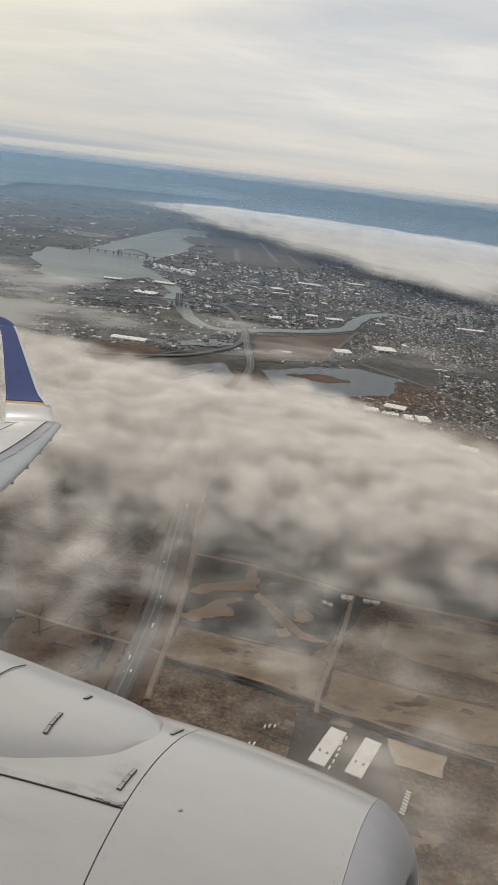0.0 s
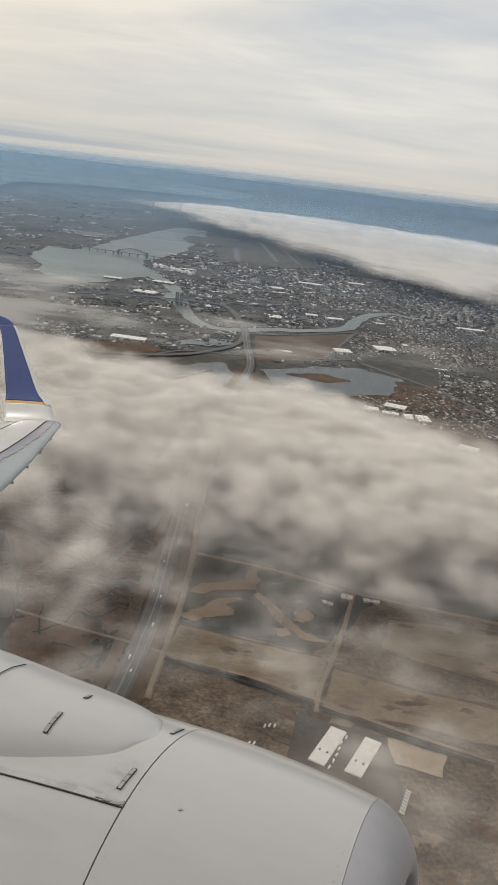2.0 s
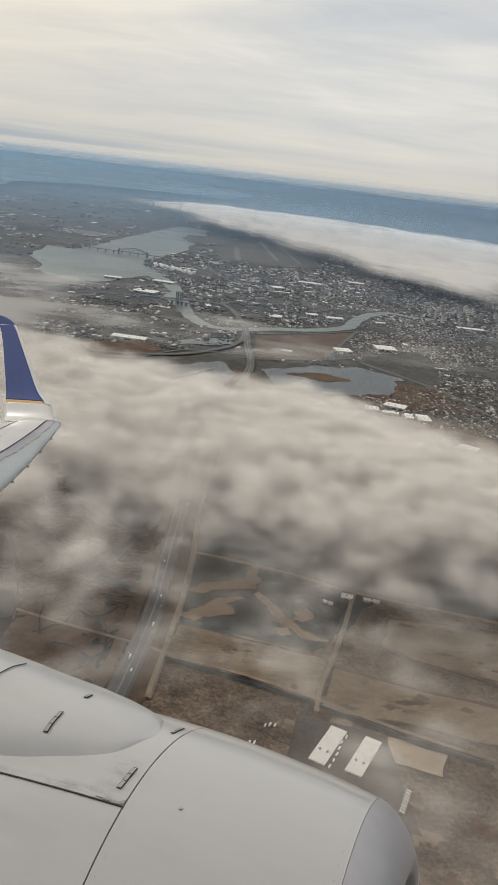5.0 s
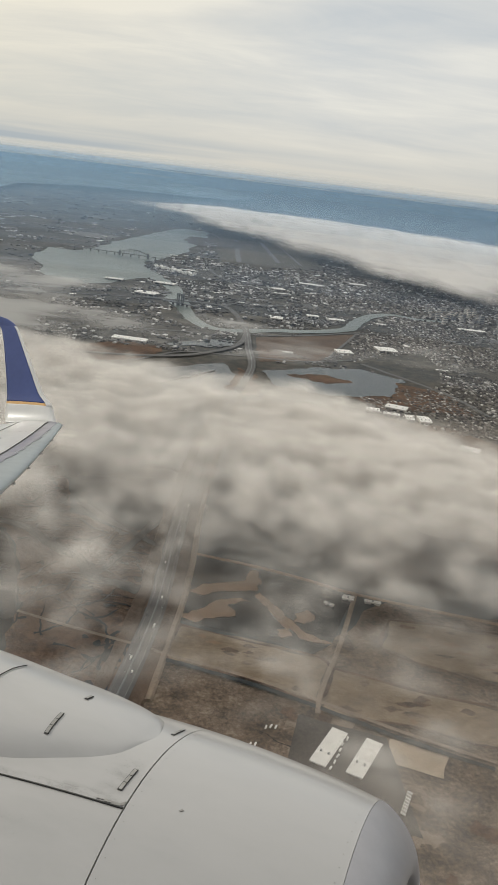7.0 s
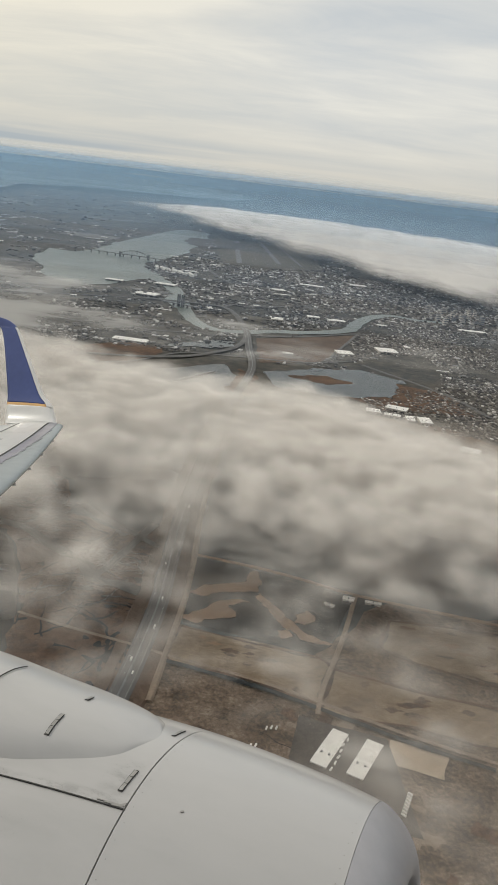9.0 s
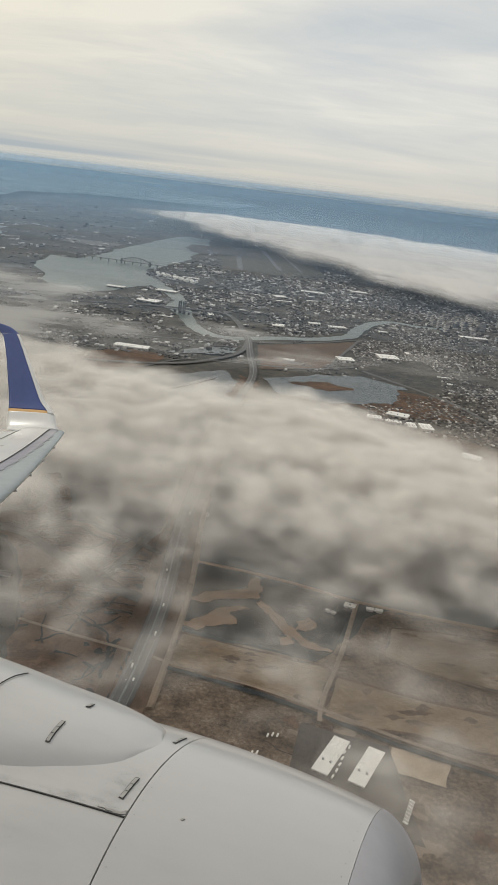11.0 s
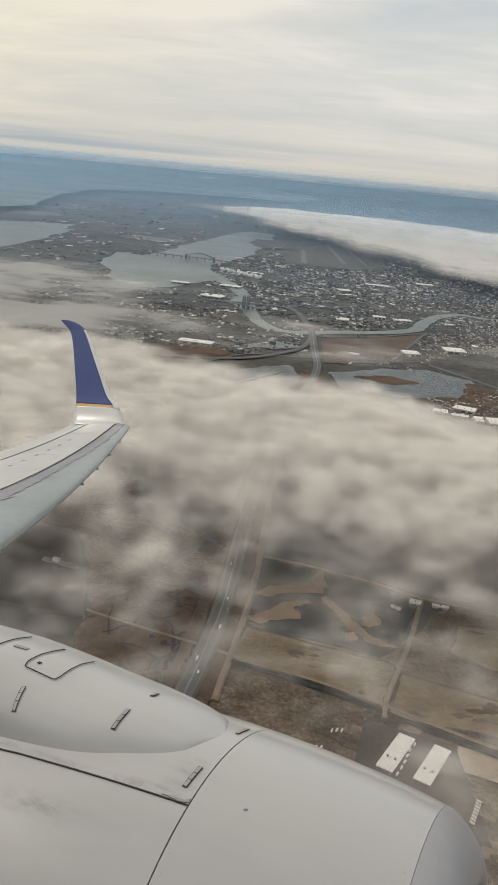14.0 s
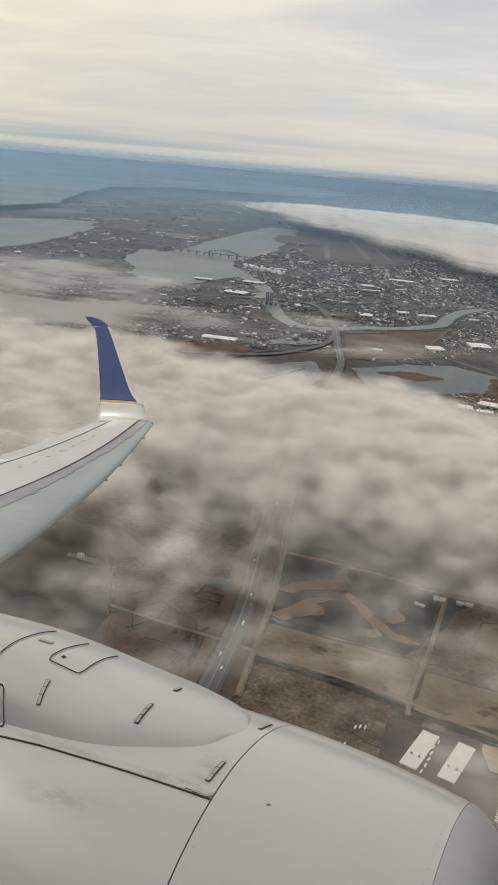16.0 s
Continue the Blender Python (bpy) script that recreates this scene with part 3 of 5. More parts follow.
patch("reed_meadow", [(60, 870), (120, 930), (200, 880), (215, 800), (120, 780)], MARSH, 0.62, 6, 6, 56, "dark reed meadow below the town", "marsh")
for pts, w in (([(-190, 1290), (-260, 1262), (-343, 1224), (-394, 1254), (-520, 1300)], 4), ([(-19, 1091), (5, 1095), (66, 1137), (134, 1200), (230, 1240), (330, 1290)], 4), ([(-213, 830), (-142, 851), (-90, 930), (-31, 945), (51, 960), (110, 1000)], 3),
               ([(-69, 1297), (-40, 1400), (-60, 1560), (-110, 1700), (-150, 1890)], 7), ([(80, 985), (92, 1040), (132, 1195)], 3), ([(-40, 1330), (60, 1420), (150, 1600), (242, 1707), (409, 1756)], 6),
               ([(-60, 1620), (60, 1660), (200, 1640), (330, 1620)], 6), ([(-400, 1090), (-300, 1060), (-180, 1040), (-70, 1060)], 4), ([(120, 985), (200, 880), (230, 800)], 5), ([(210, 1110), (270, 1200), (330, 1300), (300, 1700)], 5)):
    ribbon("side_road", pts, w, ASPHALT, 1.1, 0.4, label="grey side road through the outskirts", category="road")


for field in (FIELD_WEST, FIELD_ROUND, FIELD_EAST):
    ribbon("field_ditch", field + field[:1], 1.6, MARSH, 1.0, wobble=0.9, label="dark scrubby ditch round a field", category="ditch")
r3 = random.Random(21)
for i in range(34):
    # pale and dark blotches of scrub inside the fields
    ring = (FIELD_WEST, FIELD_ROUND, FIELD_EAST)[i % 3]
    k = r3.randrange(len(ring))
    cx, cy = sum(p[0] for p in ring) / len(ring), sum(p[1] for p in ring) / len(ring)
    f = r3.uniform(0.1, 0.78)
    x, y = cx + (ring[k][0] - cx) * f, cy + (ring[k][1] - cy) * f
    w, d = r3.uniform(1.5, 5.5), r3.uniform(1.0, 3.0)
    patch("scrub_blotch", [(x - w, y), (x, y - d), (x + w, y), (x, y + d)], r3.choice((SOIL, MARSH, SEDGE, REED)), 0.93 + 0.001 * i, 1.6, 0.9, 60 + i, "patch of rough scrub in dry grass", "scrub")

# yards, lots and dark wooded blocks between the roofs of town and port
for i in range(130):
    x, y = r3.uniform(-560, 520), r3.uniform(960, 2000)
    k = 0.6 + (y - 900) / 900
    w, d, a = r3.uniform(6, 24) * k, r3.uniform(6, 18) * k, radians(r3.choice((-14, 8, 20, 24)))
    c, s = math.cos(a), math.sin(a)
    pts = [(x + u * c - v * s, y + u * s + v * c) for u, v in ((-w, -d), (w, -d), (w, d), (-w, d))]
    mat, label = r3.choice(((YARD, "dark oily yard between roofs"), (ASPHALT, "grey parking lot between roofs"), (WOODS, "leafless wooded block in town"), (WOODS, "dark tree-grown block in town"), (YARD, "dark rail yard between roofs")))
    if not any(in_poly(x, y, ring) for ring in (BAY, POOL, MEADOW, MEADOW_WATER)):
        patch("town_lot", pts, mat, 0.1 + 0.002 * i, 1.5, 6, 90 + i, label, "ground")
# woods, fields and yards of the hazy land beyond the town
for i in range(70):
    x, y = r3.uniform(-1100, 700), r3.uniform(1950, 4300)
    w, d, a = r3.uniform(20, 110), r3.uniform(20, 90), radians(r3.uniform(-20, 40))
    c, s = math.cos(a), math.sin(a)
    pts = [(x + u * c - v * s, y + u * s + v * c) for u, v in ((-w, -d), (w, -d), (w, d), (-w, d))]
    mat, label = r3.choice(((WOODS, "dark leafless wood in the distance"), (WOODS, "dark leafless wood in the distance"), (AIRFIELD_GRASS, "dull grass field in the distance"), (TARMAC, "pale hard standing in the distance")))
    if not any(in_poly(x, y, ring) for ring in (BAY, INLET, HARBOUR, AIRFIELD)):
        patch("far_lot", pts, mat, 0.5 + 0.004 * i, 12, 14, 230 + i, label, "ground")
# rail lines of the freight yards, side by side
for i in range(9):
    ribbon("rail_line", [(-330 + 14 * i, 1010 + 9 * i), (-180 + 8 * i, 1040 + 9 * i), (-70, 1075 + 6 * i)], 2.0, YARD, 0.45 + 0.01 * i, label="dark freight rail line", category="railway")
for i in range(6):
    ribbon("rail_line", [(-150 + 8 * i, 1560 + 14 * i), (-20, 1600 + 16 * i), (160, 1680 + 14 * i)], 4.0, YARD, 0.45 + 0.01 * i, label="dark freight rail line", category="railway")


# ---- clouds and mist ----
def smooth(a, b, v):
    t = min(1.0, max(0.0, (v - a) / (b - a)))
    return t * t * (3 - 2 * t)


def between(x, table):
    for (xa, va), (xb, vb) in zip(table, table[1:]):
        if x <= xb:
            return va + (vb - va) * max(0.0, (x - xa) / (xb - xa))
    return table[-1][1]


def vapour(name, xs, ys, height, swell, size, density, mat, label, seed=0, category="cloud"):
    """A layer of vapour with a swelling top. xs, ys: the ground that it hides from the cabin; density: a function of that ground."""
    bm = bmesh.new()
    layer = bm.verts.layers.float.new("vapour_mass")
    rows = []
    for y in ys:
        row = []
        for x in xs:
            px, py, pz = relief(x, y)
            k = (H - height - pz) / (H - pz) if pz < H - height else 0.5
            p = Vector((px * k, py * k, pz + (H - pz) * (1 - k)))
            q = Vector((p.x / size, p.y / size, seed * 5.7))
            b = noise.fractal(q, 0.8, 2.1, 5)
            puff = abs(noise.fractal(q * 1.7 + Vector((3, 1, 0)), 0.9, 2.1, 4))
            p.z += swell * (b * 0.8 + (0.5 - puff) * 0.9)
            v = bm.verts.new(p)
            v[layer] = max(0.0, min(1.0, density(x, y, b)))
            row.append(v)
        rows.append(row)
    for a, b in zip(rows, rows[1:]):
        for i in range(len(a) - 1):
            if max(a[i][layer], a[i + 1][layer], b[i][layer], b[i + 1][layer]) > 0.01:
                bm.faces.new((a[i], a[i + 1], b[i + 1], b[i]))
    bmesh.ops.delete(bm, geom=[v for v in bm.verts if not v.link_faces], context="VERTS")
    return tagged(mesh_object(name, bm, mat, True), label, category, "", "stuff")


def steps(a, b, n, power=1.0):
    return [a + (b - a) * (i / n) ** power for i in range(n + 1)]


def deck(x, y, b):
    # the far rim lies nearer in the east; the near side breaks up over marsh and fields
    rim = between(x, [(-640, 1000), (-260, 955), (-130, 930), (-9, 885), (83, 822), (134, 783), (220, 738), (480, 690)]) + 70 * noise.noise(Vector((x / 120, y / 200, 4)))
    d = 1 - smooth(rim - 150, rim + 70, y + 60 * b)
    near = smooth(280, 660, y - 0.2 * x)
    east = smooth(-20, 90, x)
    # thinner over the causeway
    d *= 1 - 0.24 * math.exp(-((x + 60) / 70) ** 2 - ((y - 520) / 120) ** 2)
    return d * (0.265 + 0.06 * east + 0.08 * east * near + 0.56 * near) + 0.2 * b * d


# slices through the deck: nearly closed below, only the tops of its heaps above
for k in range(11):
    less = 0.033 * k
    vapour("cloud_deck", steps(-640, 560, 80), steps(150, 1050, 70), 46 + 1.8 * k, 0.5, 60, lambda x, y, b: deck(x, y, b) - less, CLOUD_DECK,
           "broken grey-white low cloud deck over the meadows", 1)


def low_mist(x, y, b):
    return (0.28 + 0.12 * smooth(20, 110, x) + 0.24 * smooth(370, 450, y - 0.15 * x) + 0.34 * b) * (1 - smooth(680, 840, y)) * smooth(120, 180, y)


for k in range(2):
    vapour("ground_mist", steps(-640, 560, 60), steps(110, 840, 50), 28 + 7 * k, 1.5, 70, low_mist, GROUND_MIST, "thin brownish mist over marsh and fields", 6)


def veil(x, y, b):
    d = smooth(700, 900, y) * (1 - smooth(1250, 1600, y)) * (1 - smooth(150, 420, x)) * smooth(-900, -500, x)
    west = smooth(-120, -330, x + 0.1 * (y - 900)) * smooth(740, 900, y) * (1 - smooth(1300, 1750, y))
    return max(d * (0.2 + 0.5 * b), west * (0.62 + 0.5 * b))


vapour("mist_veil", steps(-950, 420, 120), steps(680, 1800, 90), 45, 3, 150, veil, WISP, "thin drifting mist over the interchange and river", 3)


def bank(x, y, b):
    # a long bank lying across the far town, thick in the east and tapering in the west
    near = between(x, [(-900, 4100), (-420, 3700), (-85, 2850), (113, 2450), (291, 2060), (444, 1740), (930, 1560), (1800, 1400)])
    far = between(x, [(-1000, 4450), (-320, 5100), (340, 4950), (1100, 4350), (1900, 3800)])
    w = noise.noise(Vector((x / 300, y / 500, 2)))
    return smooth(near - 420, near + 560, y + 200 * w + 260 * b) * (1 - smooth(far - 350, far + 50, y + 120 * w)) * smooth(-1050, -250, x)


for height, less in ((22, 0.0), (31, 0.07), (40, 0.17)):
    vapour("cloud_bank", steps(-1250, 2300, 130), steps(1350, 5300, 120), height, 5, 260, lambda x, y, b: bank(x, y, b) - less, CLOUD_BANK, "long white cloud bank over the far town", 4)


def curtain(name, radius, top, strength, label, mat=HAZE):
    """A standing sheet right round the place; its colour puts in the haze of distance."""
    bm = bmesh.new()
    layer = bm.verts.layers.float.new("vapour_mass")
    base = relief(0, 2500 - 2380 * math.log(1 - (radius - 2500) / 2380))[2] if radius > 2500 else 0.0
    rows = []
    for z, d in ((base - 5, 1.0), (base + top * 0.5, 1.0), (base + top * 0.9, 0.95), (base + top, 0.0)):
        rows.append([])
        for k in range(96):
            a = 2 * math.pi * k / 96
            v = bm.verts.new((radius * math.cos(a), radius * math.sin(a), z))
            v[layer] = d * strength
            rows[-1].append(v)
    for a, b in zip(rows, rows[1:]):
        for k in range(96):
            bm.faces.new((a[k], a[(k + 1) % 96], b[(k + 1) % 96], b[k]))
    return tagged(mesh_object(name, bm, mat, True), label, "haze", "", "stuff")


# the blue of distance is put in by tinted shells, stronger farther out
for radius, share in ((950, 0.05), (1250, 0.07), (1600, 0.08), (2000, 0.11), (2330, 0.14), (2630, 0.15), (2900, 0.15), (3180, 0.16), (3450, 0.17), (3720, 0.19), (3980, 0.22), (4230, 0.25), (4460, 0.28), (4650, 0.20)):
    curtain("haze", radius, 90 + 0.012 * radius, share, "tinted sheet standing in for haze over the distant land", TOWN_HAZE if radius < 2400 else HAZE)
curtain("haze", 4760, 96, 0.55, "deep blue tinted sheet standing in for skyline haze")


def far_streak(radius, z, thick, strength, seed, label):
    """A thin level cloud sheet far off, seen edge on, right round the place."""
    bm = bmesh.new()
    layer = bm.verts.layers.float.new("vapour_mass")
    rows = []
    for f, d in ((0.0, 0.0), (0.35, 1.0), (0.7, 0.8), (1.0, 0.0)):
        rows.append([])
        for k in range(480):
            a = 2 * math.pi * k / 480
            u = noise.fractal(Vector((math.cos(a) * 9, math.sin(a) * 9, seed)), 0.8, 2.1, 5)
            v = bm.verts.new((radius * math.cos(a), radius * math.sin(a), z + thick * (f * (1 + 0.9 * u) - 0.3 + 0.25 * u)))
            v[layer] = max(0.0, min(1.0, d * strength * (1 + 0.9 * u)))
            rows[-1].append(v)
    for a, b in zip(rows, rows[1:]):
        for k in range(480):
            bm.faces.new((a[k], a[(k + 1) % 480], b[(k + 1) % 480], b[k]))
    return tagged(mesh_object("cloud_streak", bm, WHITE_HAZE, True), label, "cloud", "", "stuff")


far_streak(4600, 160, 10, 0.75, 3.0, "thin white cloud sheet along the skyline")
far_streak(4500, 128, 8, 0.25, 8.0, "faint white cloud streak below the skyline")

# ---- the airliner: x forward, y outboard, z up, from the eye at the window ----
LOOK = pose(0, 0, 0, 90 - 1.963, 0, 18.802) @ pose(0, 0, 0, 0, 0, 4.657)
PLANE = Matrix.Translation(EYE) @ BASE @ LOOK.inverted()
airliner = tagged(empty("airliner", PLANE), "white twin-engine airliner with a blue winglet, seen from its cabin", "airplane")

ENGINE_Y, ENGINE_Z = 3.04, -2.384
CURVE = [(-4.6, 0.80), (-3.6, 1.00), (-2.6, 1.08), (-1.8, 1.085), (-1.25, 1.057), (-0.8, 1.0), (-0.47, 0.933), (-0.42, 0.905), (-0.375, 0.865), (-0.335, 0.81), (-0.315, 0.765), (-0.308, 0.735)]


def girth(x):
    """The cowl's radius at station x, smoothly between the plan's stations."""
    c = CURVE
    for i in range(len(c) - 1):
        if x <= c[i + 1][0]:
            a, b = c[max(i - 1, 0)], c[i]
            d, e = c[i + 1], c[min(i + 2, len(c) - 1)]
            t = max(0.0, (x - b[0]) / (d[0] - b[0]))
            w = d[0] - b[0]
            m0 = (d[1] - a[1]) / (d[0] - a[0]) if i else (d[1] - b[1]) / w
            m1 = (e[1] - b[1]) / (e[0] - b[0])
            return (2 * t**3 - 3 * t * t + 1) * b[1] + (t**3 - 2 * t * t + t) * w * m0 + (3 * t * t - 2 * t**3) * d[1] + (t**3 - t * t) * w * m1
    return c[-1][1]


def on_cowl(x, deg, out=0.0):
    r = girth(x) + out
    return Vector((x, ENGINE_Y + r * math.sin(radians(deg)), ENGINE_Z + r * math.cos(radians(deg))))


def cowl(x0, x1, n, out=0.0, a0=-180.0, a1=180.0, m=120, inner=0.012):
    """A cowl section with a rolled-in edge at either end."""
    bm = bmesh.new()
    st = [(x0 + 0.0002, -inner)] + [(x0 + 0.001 + (x1 - x0 - 0.002) * i / n, 0.0) for i in range(n + 1)] + [(x1 - 0.0002, -inner)]
    whole = a1 - a0 > 359
    ring = lambda x, o: [bm.verts.new(on_cowl(x, a0 + (a1 - a0) * k / m, out + o)) for k in range(m if whole else m + 1)]
    rows = [ring(x, o) for x, o in st]
    pairs = list(zip(rows[1:-1], rows[2:-1])) + [(rows[0], ring(*st[1])), (ring(*st[-2]), rows[-1])]
    for a, b in pairs:
        for k in range(m if whole else m):
            j = (k + 1) % m if whole else k + 1
            bm.faces.new((a[k], b[k], b[j], a[j]))
    bmesh.ops.recalc_face_normals(bm, faces=bm.faces[:])
    return bm


nacelle = part("engine_nacelle", cowl(-4.6, -0.46, 30, -0.03), SEAM, airliner, "white turbofan engine nacelle", True)
part("fan_cowl", cowl(-1.248, -0.472, 12), PAINT, nacelle, "", True)
part("reverser_cowl", cowl(-3.55, -1.252, 24, a0=-158.0, a1=158.0), PAINT, nacelle, "", True)
part("belly_cowl", cowl(-3.55, -1.253, 12, -0.002, 158.4, 201.6, 20), PAINT, nacelle, "", True)
part("exhaust_nozzle", cowl(-4.6, -3.56, 8, -0.004), LIP_METAL, nacelle, "bare metal exhaust nozzle", True)

bm = bmesh.new()
rows = []
prof = [(x, girth(x)) for x in (-0.468, -0.445, -0.42, -0.395, -0.37, -0.35, -0.335, -0.32)] + [(-0.308, 0.735), (-0.312, 0.70), (-0.325, 0.675), (-0.40, 0.655), (-0.55, 0.65), (-0.95, 0.70)]
prof[0] = (-0.4714, girth(-0.4714))
for x, r in prof:
    rows.append([bm.verts.new((x, ENGINE_Y + r * math.sin(2 * math.pi * k / 96), ENGINE_Z + r * math.cos(2 * math.pi * k / 96))) for k in range(96)])
for a, b in zip(rows, rows[1:]):
    for k in range(96):
        bm.faces.new((a[k], b[k], b[(k + 1) % 96], a[(k + 1) % 96]))
bmesh.ops.recalc_face_normals(bm, faces=bm.faces[:])
part("inlet_lip", bm, LIP_METAL, nacelle, "satin grey metal inlet lip", True)
bm = bmesh.new()
bmesh.ops.create_cone(bm, cap_ends=True, segments=48, radius1=0.22, radius2=0.01, depth=0.5, matrix=Matrix.Translation((-0.9, ENGINE_Y, ENGINE_Z)) @ pose(0, 0, 0, 0, 90, 0))
part("spinner", bm, SEAM, nacelle, "dark fan spinner", True)
bm = bmesh.new()
for k in range(24):
    m = Matrix.Translation((-1.1, ENGINE_Y, ENGINE_Z)) @ pose(0, 0, 0, 360 * k / 24, 0, 0) @ pose(0, 0, 0, 0, 0, 35)
    box(bm, (-0.01, -0.07, 0.18), (0.01, 0.07, 0.69), m)
part("fan", bm, LIP_METAL, nacelle, "dark metal fan blades")

# hump of the pylon on top of the cowl
HUMP = [(-1.33, 0.5, 0.0), (-1.36, 6, 0.006), (-1.40, 11, 0.018), (-1.48, 14.5, 0.034), (-1.60, 17.5, 0.05), (-1.75, 20.5, 0.066), (-1.95, 22, 0.088), (-2.2, 22.6, 0.125), (-2.45, 22.6, 0.158), (-2.7, 22.4, 0.182), (-3.0, 22, 0.20), (-3.5, 21, 0.225), (-4.0, 20, 0.25)]
def finer(table, n=5):
    """The stations of a table, joined by smooth curves."""
    out = []
    for i in range(len(table) - 1):
        four = [table[max(i - 1, 0)], table[i], table[i + 1], table[min(i + 2, len(table) - 1)]]
        for k in range(n):
            f = k / n
            out.append(tuple(0.5 * (2 * b + (c - a) * f + (2 * a - 5 * b + 4 * c - d) * f * f + (3 * b - a - 3 * c + d) * f ** 3) for a, b, c, d in zip(*four)))
    return out + [table[-1]]


HUMP = finer(HUMP)
bm = bmesh.new()
rows = []
for x, w, h in HUMP:
    row = []
    for k in range(41):
        u = -1 + 2 * k / 40
        lift = (1 - abs(u) ** 7) ** 1.2
        row.append(bm.verts.new(on_cowl(max(x, -3.9), 1.5 + u * w, h * lift - 0.001)))
        row[-1].co.x = x
    rows.append(row)
for a, b in zip(rows, rows[1:]):
    for k in range(40):
        bm.faces.new((a[k], b[k], b[k + 1], a[k + 1]))
bmesh.ops.recalc_face_normals(bm, faces=bm.faces[:])
pylon = part("pylon_fairing", bm, PAINT, nacelle, "smooth white pylon fairing", True)


def hump_out(x, deg):
    h = w = 0.0
    for (xa, wa, ha), (xb, wb, hb) in zip(HUMP, HUMP[1:]):
        if xb <= x <= xa:
            t = (x - xa) / (xb - xa)
            w, h = wa + (wb - wa) * t, ha + (hb - ha) * t
    u = (deg - 1.5) / w if w else 2
    return 0.003 + h * (1 - abs(u) ** 7) ** 1.2 if abs(u) < 1 else 0.003


def seam(name, pts, width, mat=SEAM, out=0.0025, parent=None, label=""):
    """A thin strip on the cowl along (station, degrees) points."""
    bm = bmesh.new()
    dense = []
    for (xa, da), (xb, db) in zip(pts, pts[1:]):
        n = 10
        dense += [(xa + (xb - xa) * k / n, da + (db - da) * k / n) for k in range(n)]
    dense.append(pts[-1])
    pos = [on_cowl(x, d, hump_out(x, d) + out) for x, d in dense]
    rows = []
    for i, p in enumerate(pos):
        t = (pos[min(i + 1, len(pos) - 1)] - pos[max(i - 1, 0)]).normalized()
        nrm = Vector((0, p.y - ENGINE_Y, p.z - ENGINE_Z)).normalized()
        s = t.cross(nrm) * width / 2
        rows.append((bm.verts.new(p - s - nrm * 0.004), bm.verts.new(p - s), bm.verts.new(p + s), bm.verts.new(p + s - nrm * 0.004)))
    for a, b in zip(rows, rows[1:]):
        for k in range(3):
            bm.faces.new((a[k], a[k + 1], b[k + 1], b[k]))
    bmesh.ops.recalc_face_normals(bm, faces=bm.faces[:])
    return part(name, bm, mat, parent or nacelle, label)


def latch(x, deg, dx, ddeg, wide=0.018):
    fr = seam("latch_recess", [(x - dx / 2, deg - ddeg / 2), (x + dx / 2, deg + ddeg / 2)], wide, SEAM, 0.0008, label="dark recess of a cowl latch")
    a = 0.42
    for k in (-1, 0, 1):
        c, q = 0.325 * k, 0.148
        seam("latch", [(x + dx * (c - q), deg + ddeg * (c - q)), (x + dx * (c + q), deg + ddeg * (c + q))], wide * 0.78, LATCH, 0.0016, fr)


latch(-1.680, -9.8, -0.013, 6.9)
latch(-2.099, -14.6, -0.034, 5.6)
latch(-1.298, -16.1, 0.007, 6.4)
latch(-1.289, 7.2, 0.004, 5.8, 0.014)
latch(-1.682, 3.9, 0.0, 2.6, 0.016)
seam("vent_slot", [(-2.38, 0.7), (-2.315, 1.2)], 0.026, SEAM_GREY, 0.0006, label="flush grey vent slot")
seam("vent_slot", [(-2.195, -2.6), (-2.180, -2.5)], 0.016, SEAM, 0.0006, label="small round drain hole")
seam("hinge_line", [(-3.4, -25.0), (-2.176, -24.5), (-1.98, -23.8), (-1.655, -23.5), (-1.2495, -23.1)], 0.005, label="dark cowl split line")
seam("door_line", [(-2.064, 9.0), (-2.068, 4.3), (-2.059, -0.7), (-2.048, -4.5), (-2.050, -6.1), (-2.06, -6.35), (-2.20, -6.0), (-2.214, -5.6), (-2.23, -3.7), (-2.238, 0.9), (-2.23, 9.0)], 0.003, label="thin outline of an access panel")
seam("hatch_line", [(-2.40, -16.7), (-2.275, -16.5), (-2.262, -17.0), (-2.208, -21.2), (-2.206, -22.0), (-2.25, -22.6)], 0.004, label="dark outline of a small hatch")
seam("panel_line", [(-2.423, 9.0), (-2.432, 4.5), (-2.433, 0.9), (-2.43, -3.6), (-2.42, -7.1), (-2.407, -10.0), (-2.39, -16.0)], 0.003, label="thin joint in the fairing")

# rivets along the cowl joints
bm = bmesh.new()
for x in (-0.50, -1.225):
    for k in range(30):
        deg = -75 + k * 3.8
        m = Matrix.Translation(on_cowl(x, deg, 0.0012)) @ pose(0, 0, 0, -deg, 0, 0)
        bmesh.ops.create_circle(bm, cap_ends=True, segments=6, radius=0.0024, matrix=m)
tagged(part("rivets", bm, SOOT, nacelle, "rows of tiny flush rivets"), kind="stuff")
seam("stain", [(-1.066, -19.5), (-1.056, -19.0)], 0.007, SOOT, 0.0003, label="small grey stain")
for i in range(3):
    seam("grease_smear", [(-1.30 - 0.03 * i, -22.75 + 0.12 * i), (-1.27, -22.6 + 0.15 * i), (-1.254, -22.2 + 0.35 * i)], 0.007 - 0.0015 * i, SOOT, 0.0003, label="dark grease along the cowl joint")


